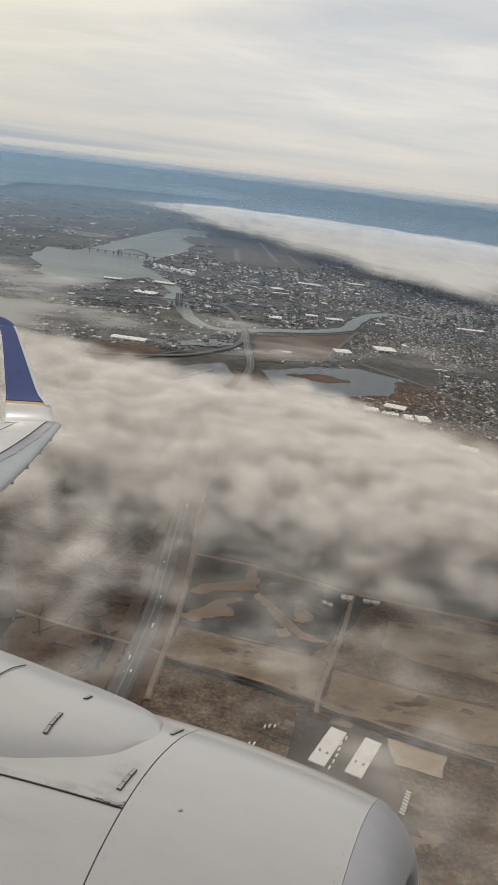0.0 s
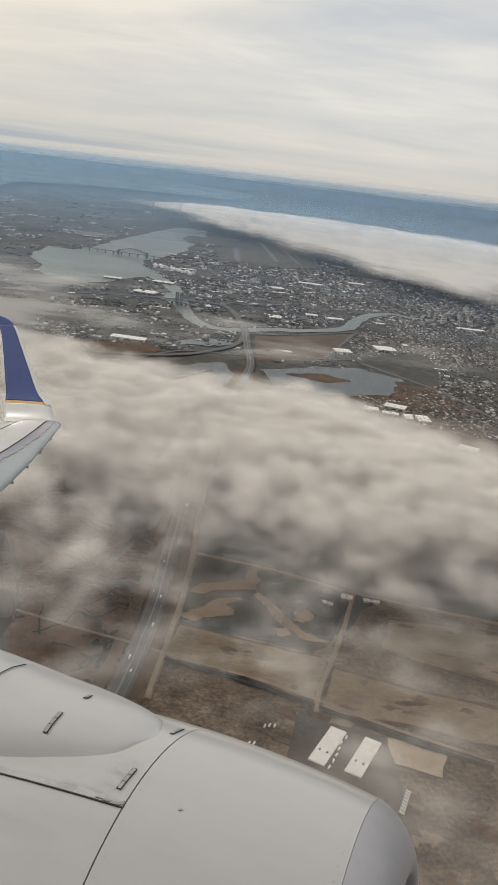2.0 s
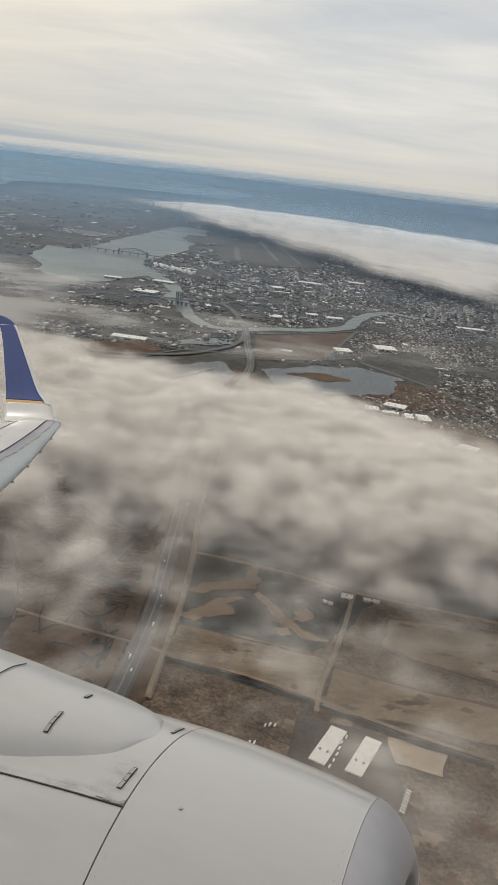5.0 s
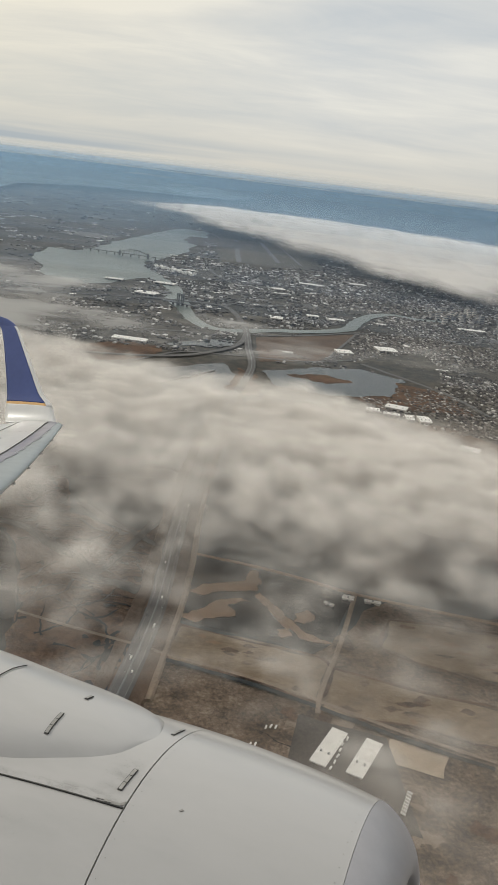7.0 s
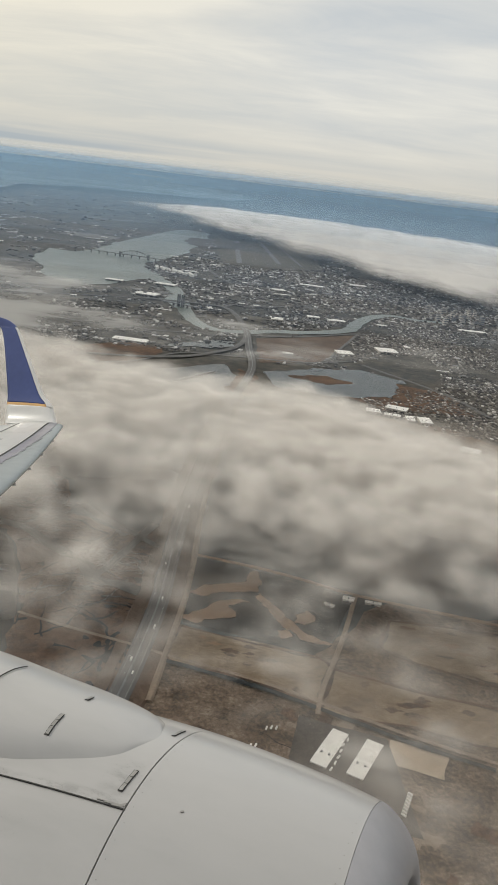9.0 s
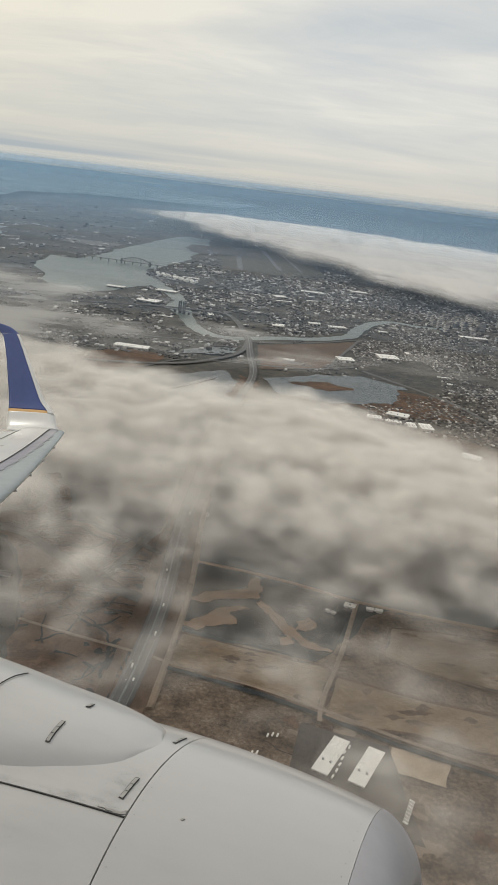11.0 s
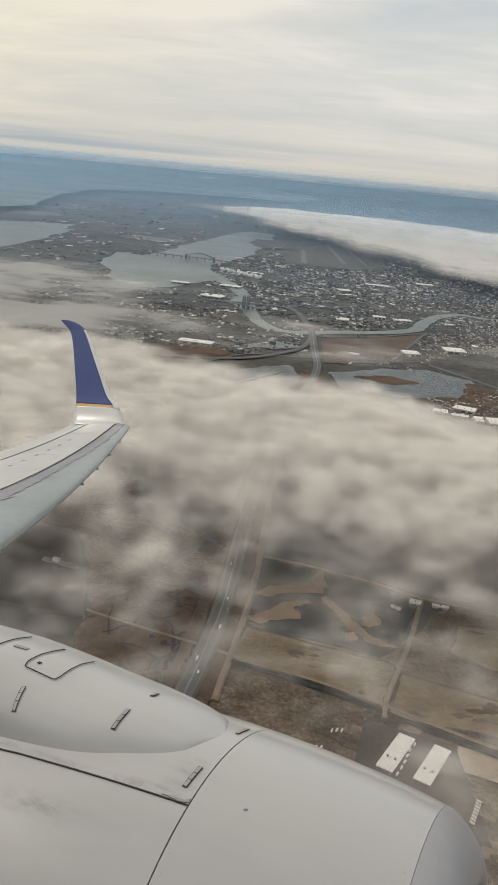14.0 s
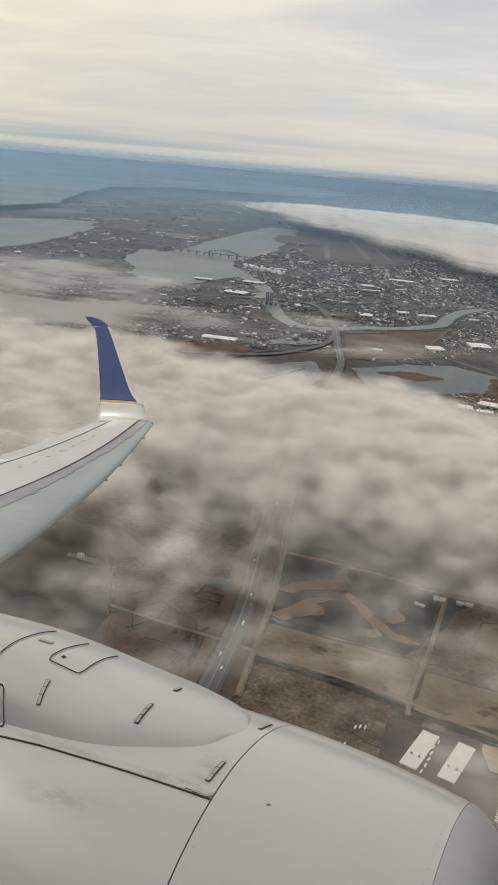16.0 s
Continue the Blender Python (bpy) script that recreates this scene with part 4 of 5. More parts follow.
def smudge(x0, x1, d0, d1, label):
    """A film of dirt, at the latch also of painted shade, lying on the cowl between two stations and two angles."""
    bm = bmesh.new()
    layer = bm.verts.layers.float.new("dirt")
    grid = []
    for i in range(13):
        row = []
        for k in range(13):
            u, v = i / 12, k / 12
            x, d = x0 + (x1 - x0) * u, d0 + (d1 - d0) * v
            vert = bm.verts.new(on_cowl(x, d, hump_out(x, d) + 0.0006))
            vert[layer] = math.sin(math.pi * u) * math.sin(math.pi * v)
            row.append(vert)
        grid.append(row)
    for a, b in zip(grid, grid[1:]):
        for k in range(12):
            bm.faces.new((a[k], b[k], b[k + 1], a[k + 1]))
    bmesh.ops.recalc_face_normals(bm, faces=bm.faces[:])
    return part("smudge", bm, SMUDGE, nacelle, label, True)


# soot at the latch, with the soft shade of the fairing's foot painted in
smudge(-1.40, -1.255, -23.0, -9.0, "sooty smear and painted trough shade round a cowl latch")
smudge(-1.62, -1.255, -23.2, -20.5, "dark grease along the split line")
smudge(-2.0, -1.55, -36.0, -30.0, "faint dirt streak on the cowl")
smudge(-2.5, -1.3, -23.4, -21.5, "thin grime above the split line")
bm = bmesh.new()
rnd_dot = random.Random(9)
for i in range(46):
    x, deg = (-2.44 - 0.012 * (i % 3), 7 - 0.6 * i) if i < 24 else ((-2.035, 6 - 1.1 * (i - 24)) if i < 36 else (-2.5 - rnd_dot.uniform(0, 0.3), rnd_dot.uniform(-8, 8)))
    m = Matrix.Translation(on_cowl(x, deg, hump_out(x, deg) + 0.001)) @ pose(0, 0, 0, -deg, 0, 0)
    bmesh.ops.create_circle(bm, cap_ends=True, segments=6, radius=0.0028, matrix=m)
tagged(part("fasteners", bm, SEAM_GREY, nacelle, "small grey screw heads"), kind="stuff")


# ---- wing ----
def lead(y):
    return -9.4 + (15.4 - y) * 0.45


def trail(y):
    return -10.68 - (y - 15.2) * 0.2 if y > 5 else -8.64 + (5 - y) * 0.02


def rise(y):
    return -1.72 + 1.17 * (max(0.0, y - 2.0) / 13.4) ** 2.25 + 0.02 * max(0.0, 1 - abs(y - 7) / 4)


def skin(y, c, top=True):
    """A point of the wing at span y and chord share c (0 nose, 1 tail)."""
    x = lead(y) + (trail(y) - lead(y)) * c
    t = 0.115 * (lead(y) - trail(y)) * (1.0 if y < 15 else 0.9)
    th = t * (2.969 * math.sqrt(max(c, 0)) - 1.26 * c - 3.516 * c * c + 2.843 * c**3 - 1.015 * c**4)
    return Vector((x, y, rise(y) + (0.62 * th if top else -0.42 * th)))


def slat_edge(y):
    """The slat's share of the chord narrows towards the wing's end."""
    return 0.09 + 0.07 * smooth(15.3, 10.8, y)


def wing_piece(name, c0, c1, y0, y1, mat, n=14, m=44, label="", both=True, out=0.0):
    bm = bmesh.new()
    rows = []
    for i in range(m + 1):
        y = y0 + (y1 - y0) * i / m
        ca, cb = (c(y) if callable(c) else c for c in (c0, c1))
        cs = [ca + (cb - ca) * (k / n) ** (1.8 if c0 == 0 else 1.0) for k in range(n + 1)]
        row = [bm.verts.new(skin(y, c) + Vector((0, 0, out))) for c in cs]
        if both:
            low = [bm.verts.new(skin(y, c, False) - Vector((0, 0, out))) for c in (cs[1:] if c0 == 0 else cs)]
            row = low[::-1] + row
        rows.append(row)
    for a, b in zip(rows, rows[1:]):
        for k in range(len(a) - 1):
            bm.faces.new((a[k], a[k + 1], b[k + 1], b[k]))
        if both and not (c0 == 0):
            bm.faces.new((a[-1], a[0], b[0], b[-1]))
    for r in (rows[0], rows[-1]):
        bm.faces.new(r)
    bmesh.ops.recalc_face_normals(bm, faces=bm.faces[:])
    return part(name, bm, mat, wing, label, True)


wing = part("wing", box(bmesh.new(), (-7.6, -1.2, -1.90), (-4.5, 2.3, -1.66)), WING_PAINT, airliner, "grey swept wing with bare metal leading edge")
wing_piece("wing_box", 0.238, 0.70, 2.0, 15.25, WING_PAINT, 14, 60)
# this band carries the reflected lilac as base colour
wing_piece("front_panel", lambda y: slat_edge(y) + 0.005, 0.236, 2.0, 15.25, FRONT_TINT, 8, 60, "panel behind the slat with a lilac reflection in its colour")
wing_piece("slat", 0.0, slat_edge, 4.2, 15.3, SLAT_METAL, 14, 60, "shiny bare metal leading edge")
wing_piece("aileron", 0.708, 1.0, 10.6, 14.9, WING_PAINT, 8, 30)
wing_piece("flap", 0.708, 1.0, 2.0, 10.57, WING_PAINT, 8, 30)
wing_piece("inner_nose", 0.0, 0.16, 2.0, 4.18, WING_PAINT, 14, 8)


rnd_glint = random.Random(3)


def wing_line(name, pts, width, mat=SEAM, label=""):
    bm = bmesh.new()
    rows = []
    for (ya, ca), (yb, cb) in zip(pts, pts[1:]):
        for k in range(24):
            t = k / 23
            y, c = ya + (yb - ya) * t, ca + (cb - ca) * t
            p = skin(y, c) + Vector((0, 0, 0.006))
            d = (skin(yb, cb) - skin(ya, ca)).normalized()
            s = Vector((-d.y, d.x, 0)).normalized() * width / 2
            rows.append((bm.verts.new(p - s), bm.verts.new(p + s)))
    for a, b in zip(rows, rows[1:]):
        bm.faces.new((a[0], a[1], b[1], b[0]))
    return part(name, bm, mat, wing, label)


wing_line("spar_joint", [(15.15, 0.235), (13.0, 0.235), (11.0, 0.24), (8.0, 0.245), (4.0, 0.25)], 0.03, label="dark joint along the front spar")
wing_line("aileron_joint", [(15.0, 0.705), (4.0, 0.705)], 0.02, label="thin dark aileron joint")
wing_line("plate_joint", [(13.9, 0.31), (13.9, 0.70)], 0.014, label="thin plate joint")
wing_line("plate_joint", [(11.6, 0.31), (11.6, 0.70)], 0.014, label="thin plate joint")
for i in range(7):
    y = 13.2 - i * 0.55
    wing_line("fuel_panel", [(y, 0.50), (y - 0.12, 0.50)], 0.05, LATCH, "small grey fastener plate")
for i in range(4):
    y = 14.2 - 1.15 * i
    bm = bmesh.new()
    box(bm, (-0.04, -0.02, -0.035), (0.02, 0.02, 0.0), Matrix.Translation(skin(y, 0.0) + Vector((-0.03, 0, -0.04))))
    part("vortex_tab", bm, LATCH, wing, "small grey bracket under the leading edge")
for i in range(3):
    y = 14.6 - 1.1 * i
    bm = bmesh.new()
    bmesh.ops.create_cone(bm, cap_ends=True, segments=6, radius1=0.006, radius2=0.002, depth=0.28, matrix=Matrix.Translation(skin(y, 1.0) + Vector((-0.12, 0, 0.02))) @ pose(0, 0, 0, 0, 90, 0))
    part("static_wick", bm, SEAM, wing, "thin black static wick")

# jagged reflections along the slat edge, laid on as pale and grey strips
for i in range(16):
    y = 14.6 - 0.42 * i + rnd_glint.uniform(-0.1, 0.1)
    c = slat_edge(y) - 0.006 + rnd_glint.uniform(-0.006, 0.006)
    wing_line("slat_glint", [(y, c), (y - rnd_glint.uniform(0.1, 0.3), c + 0.012)], rnd_glint.uniform(0.015, 0.04), PAINT if i % 2 else SEAM_GREY, "jagged reflection painted along the slat edge")

# blended winglet: sections from the wing's end up to its swept-back top
LET = [(15.22, -9.49, -10.72, -0.60, 0), (15.42, -9.58, -10.86, -0.57, 25), (15.56, -9.74, -10.98, -0.46, 55), (15.66, -9.97, -11.06, -0.27, 72), (15.73, -10.24, -11.12, -0.05, 78),
       (15.84, -10.60, -11.28, 0.47, 80), (15.95, -10.93, -11.44, 0.95, 81), (16.03, -11.16, -11.58, 1.28, 82), (16.06, -11.27, -11.68, 1.40, 82), (16.07, -11.38, -11.78, 1.48, 82), (16.08, -11.55, -11.88, 1.56, 82), (16.085, -11.78, -11.94, 1.615, 82)]

# it stands a little taller and further forward above its root
LET = [(y, a + 0.09 * smooth(-0.6, -0.2, z), b + 0.05 * smooth(-0.6, -0.2, z), z + 0.12 * smooth(-0.6, -0.25, z), cant) for y, a, b, z, cant in LET]


def let_section(t):
    i = min(int(t), len(LET) - 2)
    f = t - i
    four = [LET[max(i - 1, 0)], LET[i], LET[i + 1], LET[min(i + 2, len(LET) - 1)]]
    return [0.5 * (2 * b + (c - a) * f + (2 * a - 5 * b + 4 * c - d) * f * f + (3 * b - a - 3 * c + d) * f ** 3) for a, b, c, d in zip(*four)]


def winglet(t0, t1, c0, c1, out=0.0, m=40):
    bm = bmesh.new()
    rows = []
    for i in range(m + 1):
        y, xl, xt, z, cant = let_section(t0 + (t1 - t0) * i / m)
        inward = Vector((0, -math.sin(radians(cant)), math.cos(radians(cant))))
        ring = []
        for side in (1, -1):
            cs = [c0 + (c1 - c0) * k / 12 for k in range(13)]
            for c in cs if side > 0 else cs[::-1]:
                th = 0.10 * (xl - xt) * (2.969 * math.sqrt(c) - 1.26 * c - 3.516 * c * c + 2.843 * c**3 - 1.015 * c**4)
                ring.append(bm.verts.new(Vector((xl + (xt - xl) * c, y, z)) + inward * side * (th * 0.5 + out + 0.001)))
        rows.append(ring)
    for a, b in zip(rows, rows[1:]):
        for k in range(26):
            bm.faces.new((a[k], a[(k + 1) % 26], b[(k + 1) % 26], b[k]))
    bm.faces.new(rows[0][::-1])
    bm.faces.new(rows[-1])
    bmesh.ops.recalc_face_normals(bm, faces=bm.faces[:])
    return bm


let = part("winglet", winglet(0.0, 2.78, 0.0, 1.0), WINGLET_PAINT, airliner, "upswept blended winglet, blue over white", True)
part("blue_panel", winglet(3.01, 7.9, 0.115, 1.0), BLUE, let, "deep blue winglet panel", True)
part("leading_edge", winglet(2.78, 7.9, 0.0, 0.113, 0.004), WINGLET_PAINT, let, "white leading edge strip", True)
part("gold_stripe", winglet(2.78, 3.0, 0.115, 1.0), GOLD, let, "thin gold stripe", True)
part("swept_tip", winglet(7.9, 10.99, 0.0, 1.0, 0.0), BLUE, let, "dark blue swept winglet tip", True)

# the fuselage round the eye, with the window opening before it
bm = bmesh.new()
AXIS_Y, AXIS_Z, ROUND = -1.62, -0.25, 1.88
stations = [-11 + 0.5 * k for k in range(22)] + [-0.34, 0.06] + [0.5 + 0.5 * k for k in range(12)]
angles = [radians(a) for a in (-84, -60, -40, -20, 0, 20, 40, 60, 72, 83.5, 94.5, 110, 130, 150, 170, 190, 210, 230, 250)]
tube = [[bm.verts.new((x, AXIS_Y + ROUND * math.sin(a), AXIS_Z + ROUND * math.cos(a))) for a in angles] for x in sorted(stations)]
for ra, rb, xa in zip(tube, tube[1:], sorted(stations)):
    for k in range(len(angles)):
        if xa == -0.34 and k in (8, 9):
            continue
        j = (k + 1) % len(angles)
        bm.faces.new((ra[k], ra[j], rb[j], rb[k]))
bm.faces.new(tube[0])
bm.faces.new(tube[-1][::-1])
bmesh.ops.recalc_face_normals(bm, faces=bm.faces[:])
hull = part("fuselage", bm, PAINT, airliner, "white fuselage with a row of windows", False)
for k in range(-20, 11):
    if k == 0:
        continue
    bm = box(bmesh.new(), (k * 0.508 - 0.25, ROUND - 0.004 + AXIS_Y, -0.15), (k * 0.508 - 0.03, ROUND + 0.006 + AXIS_Y, 0.17))
    bmesh.ops.bevel(bm, geom=[e for e in bm.edges if abs(e.verts[0].co.y - e.verts[1].co.y) > 0.005], offset=0.07, segments=3, affect="EDGES")
    part("cabin_window", bm, GLAZING, hull, "dark rounded cabin window")

# ---- buildings, bridges and vehicles ----
rnd = random.Random(7)
PALE_ROOF = material("pale_grey_roof", [(0.30, 0.30, 0.30), (0.42, 0.41, 0.40)], scale=0.12, rough=0.7, fine=0.5)
DULL_ROOF = material("dull_grey_roof", [(0.13, 0.13, 0.135), (0.20, 0.195, 0.19)], scale=0.12, rough=0.8, fine=0.5)


def block(bm, x, y, w, d, h, turn, base=0.0, gable=False):
    """A small building on the land, turned about its upright axis."""
    c, s = math.cos(turn), math.sin(turn)
    o = lay(x, y, base)
    pts = [(-w / 2, -d / 2), (w / 2, -d / 2), (w / 2, d / 2), (-w / 2, d / 2)]
    lo = [bm.verts.new((o.x + a * c - b * s, o.y + a * s + b * c, o.z)) for a, b in pts]
    hi = [bm.verts.new((v.co.x, v.co.y, o.z + h)) for v in lo]
    for i in range(4):
        bm.faces.new((lo[i], lo[(i + 1) % 4], hi[(i + 1) % 4], hi[i]))
    if gable:
        a = bm.verts.new((hi[0].co + hi[1].co) / 2 + Vector((0, 0, h * 0.45)))
        b = bm.verts.new((hi[2].co + hi[3].co) / 2 + Vector((0, 0, h * 0.45)))
        bm.faces.new((hi[0], hi[1], a))
        bm.faces.new((hi[2], hi[3], b))
        bm.faces.new((hi[1], hi[2], b, a))
        bm.faces.new((hi[3], hi[0], a, b))
    else:
        bm.faces.new(hi)


def on_water(x, y):
    if any(in_poly(x, y, ring) for ring in (MEADOW_WATER, BAY, PARK, MEADOW, POOL, AIRFIELD, INLET, HARBOUR)):
        return True
    for line, w in ((RIVER, 15), (CAUSEWAY, 9), (RAMP, 8)):
        for (xa, ya), (xb, yb) in zip(line, line[1:]):
            dx, dy = xb - xa, yb - ya
            t = max(0.0, min(1.0, ((x - xa) * dx + (y - ya) * dy) / (dx * dx + dy * dy)))
            if math.hypot(x - xa - t * dx, y - ya - t * dy) < w:
                return True
    return False


def town(name, seed, x0, x1, y0, y1, turn, lot, street, keep, label, size=(2.2, 4.2), high=(1.6, 3.2), edge=None):
    """Rows of small houses along parallel streets, with yards and gaps left between."""
    r = random.Random(seed)
    bm = bmesh.new()
    c, s = math.cos(turn), math.sin(turn)
    cx, cy = (x0 + x1) / 2, (y0 + y1) / 2
    half = math.hypot(x1 - x0, y1 - y0) / 2
    v = -half
    row = 0
    while v < half:
        u = -half
        while u < half:
            u += lot * r.uniform(0.85, 1.25)
            x, y = cx + u * c - v * s, cy + u * s + v * c
            if not (x0 < x < x1 and y0 < y < y1) or (edge and not edge(x, y)):
                continue
            gap = noise.noise(Vector((x / 90, y / 120, seed))) + 0.5 * noise.noise(Vector((x / 30, y / 40, seed)))
            if r.random() > keep + 1.1 * gap - 0.35 * smooth(1900, 2700, y) or on_water(x, y):
                continue
            k = 1.0 if y < 1600 else 1.1
            w, d = r.uniform(*size) * k, r.uniform(size[0] * 1.2, size[1] * 1.5) * k
            block(bm, x, y, w, d, r.uniform(*high) * (2.0 if r.random() < 0.06 else 1.0), turn + r.uniform(-0.05, 0.05), 0.0, r.random() < 0.55)
        row += 1
        v += street * (0.42 if row % 2 else 0.58)
    return tagged(mesh_object(name, bm, YARD_ROOF if name == "port_sheds" else ROOF), label, "houses", "", "stuff")


def town_edge(x, y):
    return x > 110 + 0.05 * (y - 900) + 30 * noise.noise(Vector((y / 90, 3, 1))) or y > 1250


town("house_rows", 1, 90, 560, 720, 1330, radians(24), 2.7, 7.5, 0.72, "dense rows of small brown and white houses", (1.2, 2.4), (0.6, 1.2), edge=town_edge)
town("house_rows", 2, 30, 760, 1330, 1950, radians(18), 4.6, 13, 0.66, "dense town houses with pale and dark roofs", (2.2, 4.2), (1.0, 2.0))
town("house_rows", 3, 60, 1200, 1950, 2800, radians(12), 8, 22, 0.42, "far town of small pale roofs", (2.8, 6), (1.2, 2.4))
town("port_sheds", 4, -480, 100, 930, 1330, radians(-14), 6, 14, 0.36, "scattered grey and white yard sheds", (1.8, 5.5), (0.8, 1.8))
town("port_sheds", 5, -260, 60, 1330, 1950, radians(8), 6.5, 15, 0.46, "grey port sheds and stacked containers", (2, 6.5), (0.9, 2.0))
town("port_sheds", 6, -900, -380, 1250, 2650, radians(20), 12, 30, 0.2, "far waterside sheds with pale roofs", (3, 9), (1, 2))
town("far_roofs", 8, -1100, 900, 2750, 4300, radians(9), 30, 80, 0.45, "scattered pale roofs in the hazy distance", (5, 16), (2, 4))
town("port_sheds", 7, -330, 60, 1950, 2750, radians(5), 11, 26, 0.30, "far sheds and terminal roofs by the bay", (4, 11), (1.3, 2.6))


def warehouse(x, y, w, d, h, turn, label, roof_mat=WHITE_ROOF, bays=3, group="white-roofed warehouses"):
    """Walls, an overhanging low-pitched roof, loading doors and roof lights."""
    thing = tagged(empty("warehouse", Matrix.Translation(lay(x, y, 0)) @ pose(0, 0, 0, 0, 0, turn)), label, "warehouse", group)
    part("wall", box(bmesh.new(), (-w / 2, -d / 2, -0.3), (w / 2, d / 2, h)), WALL, thing)
    bm = bmesh.new()
    e, rise_ = 0.25, h * 0.10
    a = [bm.verts.new(p) for p in ((-w / 2 - e, -d / 2 - e, h), (w / 2 + e, -d / 2 - e, h), (w / 2 + e, d / 2 + e, h), (-w / 2 - e, d / 2 + e, h))]
    t = [bm.verts.new(v.co + Vector((0, 0, 0.25))) for v in a]
    r = [bm.verts.new(p) for p in ((-w / 2 - e, 0, h + 0.25 + rise_), (w / 2 + e, 0, h + 0.25 + rise_))]
    for f in ((a[0], a[1], t[1], t[0]), (a[2], a[3], t[3], t[2]), (a[1], a[2], t[2], r[1], t[1]), (a[3], a[0], t[0], r[0], t[3]), (t[0], t[1], r[1], r[0]), (t[2], t[3], r[0], r[1]), (a[3], a[2], a[1], a[0])):
        bm.faces.new(f)
    roof = part("roof", bm, roof_mat, thing, "pale sheet roof")
    for i in range(bays):
        u = -w / 2 + w * (i + 0.5) / bays
        part("loading_door", box(bmesh.new(), (u - w * 0.1, -d / 2 - 0.06, 0), (u + w * 0.1, -d / 2 + 0.02, h * 0.6)), GLAZING, thing, "dark loading door")
        part("roof_vent", box(bmesh.new(), (u - 0.35, -d * 0.2 - 0.35, h + 0.2), (u + 0.35, -d * 0.2 + 0.35, h + 0.85 + rise_)), STEEL, roof, "small grey roof vent")
    return thing


LONG_SHED = "long low warehouse with a flat white roof"
for (x, y), w, d, turn in zip(WAREHOUSES, (13, 15, 7, 11, 8, 16, 13, 12), (11, 7, 15, 19, 7, 12, 6, 9), (-4, -6, 2, 4, -12, -25, -5, -8)):
    warehouse(x, y, w, d, 3.2, turn, "white-roofed warehouse by the reed meadows")
for (x, y), w, d, turn in zip(BIG_ROOFS, (40, 46, 18, 34, 26, 20, 34, 44, 30, 20, 26, 18, 22, 36), (16, 20, 20, 26, 26, 20, 22, 14, 16, 14, 14, 14, 22, 18), (-4, -6, 3, -14, 10, 12, 6, 4, 0, -20, 14, 8, 20, -8)):
    warehouse(x, y, w, d, 3.0, turn, LONG_SHED)
spots = 0
while spots < 230:
    zone = rnd.choice(((-560, 60, 960, 1500), (-260, 130, 1330, 2000), (-260, 130, 1330, 2000), (80, 430, 900, 1900), (-850, -330, 1500, 2650)))
    x, y = rnd.uniform(zone[0], zone[1]), rnd.uniform(zone[2], zone[3])
    if on_water(x, y) or (x > 90 and y < 1000 and x < 150):
        continue
    k = 0.7 + (y - 950) / 1300
    warehouse(x, y, rnd.uniform(5, 15) * k * (1.8 if rnd.random() < 0.12 else 1.0), rnd.uniform(4, 9) * k, rnd.uniform(1.2, 2.2), rnd.choice((-14, 8, 20, 76, 100)) + rnd.uniform(-3, 3),
              rnd.choice((LONG_SHED, LONG_SHED, "low works shed with a pale grey roof")), rnd.choice((WHITE_ROOF, PALE_ROOF, DULL_ROOF, DULL_ROOF)), bays=2)
    spots += 1

# two long sheds beside a lorry park
for x, y in SHEDS:
    warehouse(x, y, 6.0, 22.5, 1.3, -25, "long white-roofed shed on a dark lorry yard", bays=2, group="long sheds on the yard")
patch("lorry_yard", [(32, 284), (66, 276), (72, 225), (24, 234)], YARD, 0.55, 1.0, 4, 31, "dark asphalt lorry yard round the sheds", "yard")


def trailer(x, y, turn, w=0.62, d=1.9):
    thing = tagged(empty("lorry_trailer", Matrix.Translation((x, y, 0.55)) @ pose(0, 0, 0, 0, 0, turn)), "white box trailer parked on the yard", "trailer", "parked trailers")
    part("box_body", box(bmesh.new(), (-w / 2, -d / 2, 0.18), (w / 2, d / 2, 0.75)), WHITE_ROOF, thing)
    part("chassis", box(bmesh.new(), (-w * 0.4, -d / 2, 0.1), (w * 0.4, d / 2, 0.178)), STEEL, thing)
    for sx in (-1, 1):
        for sy in (-0.36, -0.2):
            bm = bmesh.new()
            bmesh.ops.create_cone(bm, cap_ends=True, segments=10, radius1=0.1, radius2=0.1, depth=0.08, matrix=Matrix.Translation((sx * w * 0.43, d * sy, 0.1)) @ pose(0, 0, 0, 0, 90, 0))
            part("wheel", bm, SEAM, thing)
    return thing


first_trailer = trailer(70.5, 246, 52)
for i in range(1, 8):
    copy_thing(first_trailer, Matrix.Translation((70.5 - 0.55 * i, 246 - 1.55 * i, 0.55)) @ pose(0, 0, 0, 0, 0, 52 + rnd.uniform(-3, 3)))
for i in range(6):
    copy_thing(first_trailer, Matrix.Translation((50.5 - 1.6 * i + rnd.uniform(-0.8, 0.8), 272 - 3.6 * i, 0.55)) @ pose(0, 0, 0, 0, 0, -25 + rnd.uniform(-8, 8)))
for x, y in SCRAP[:2]:
    for k in range(3):
        copy_thing(first_trailer, Matrix.Translation((x + (k - 1) * 1.9, y + (k - 1) * 0.6 + rnd.uniform(-0.5, 0.5), 0.45)) @ pose(0, 0, 0, 0, 0, -17 + rnd.uniform(-4, 4)))


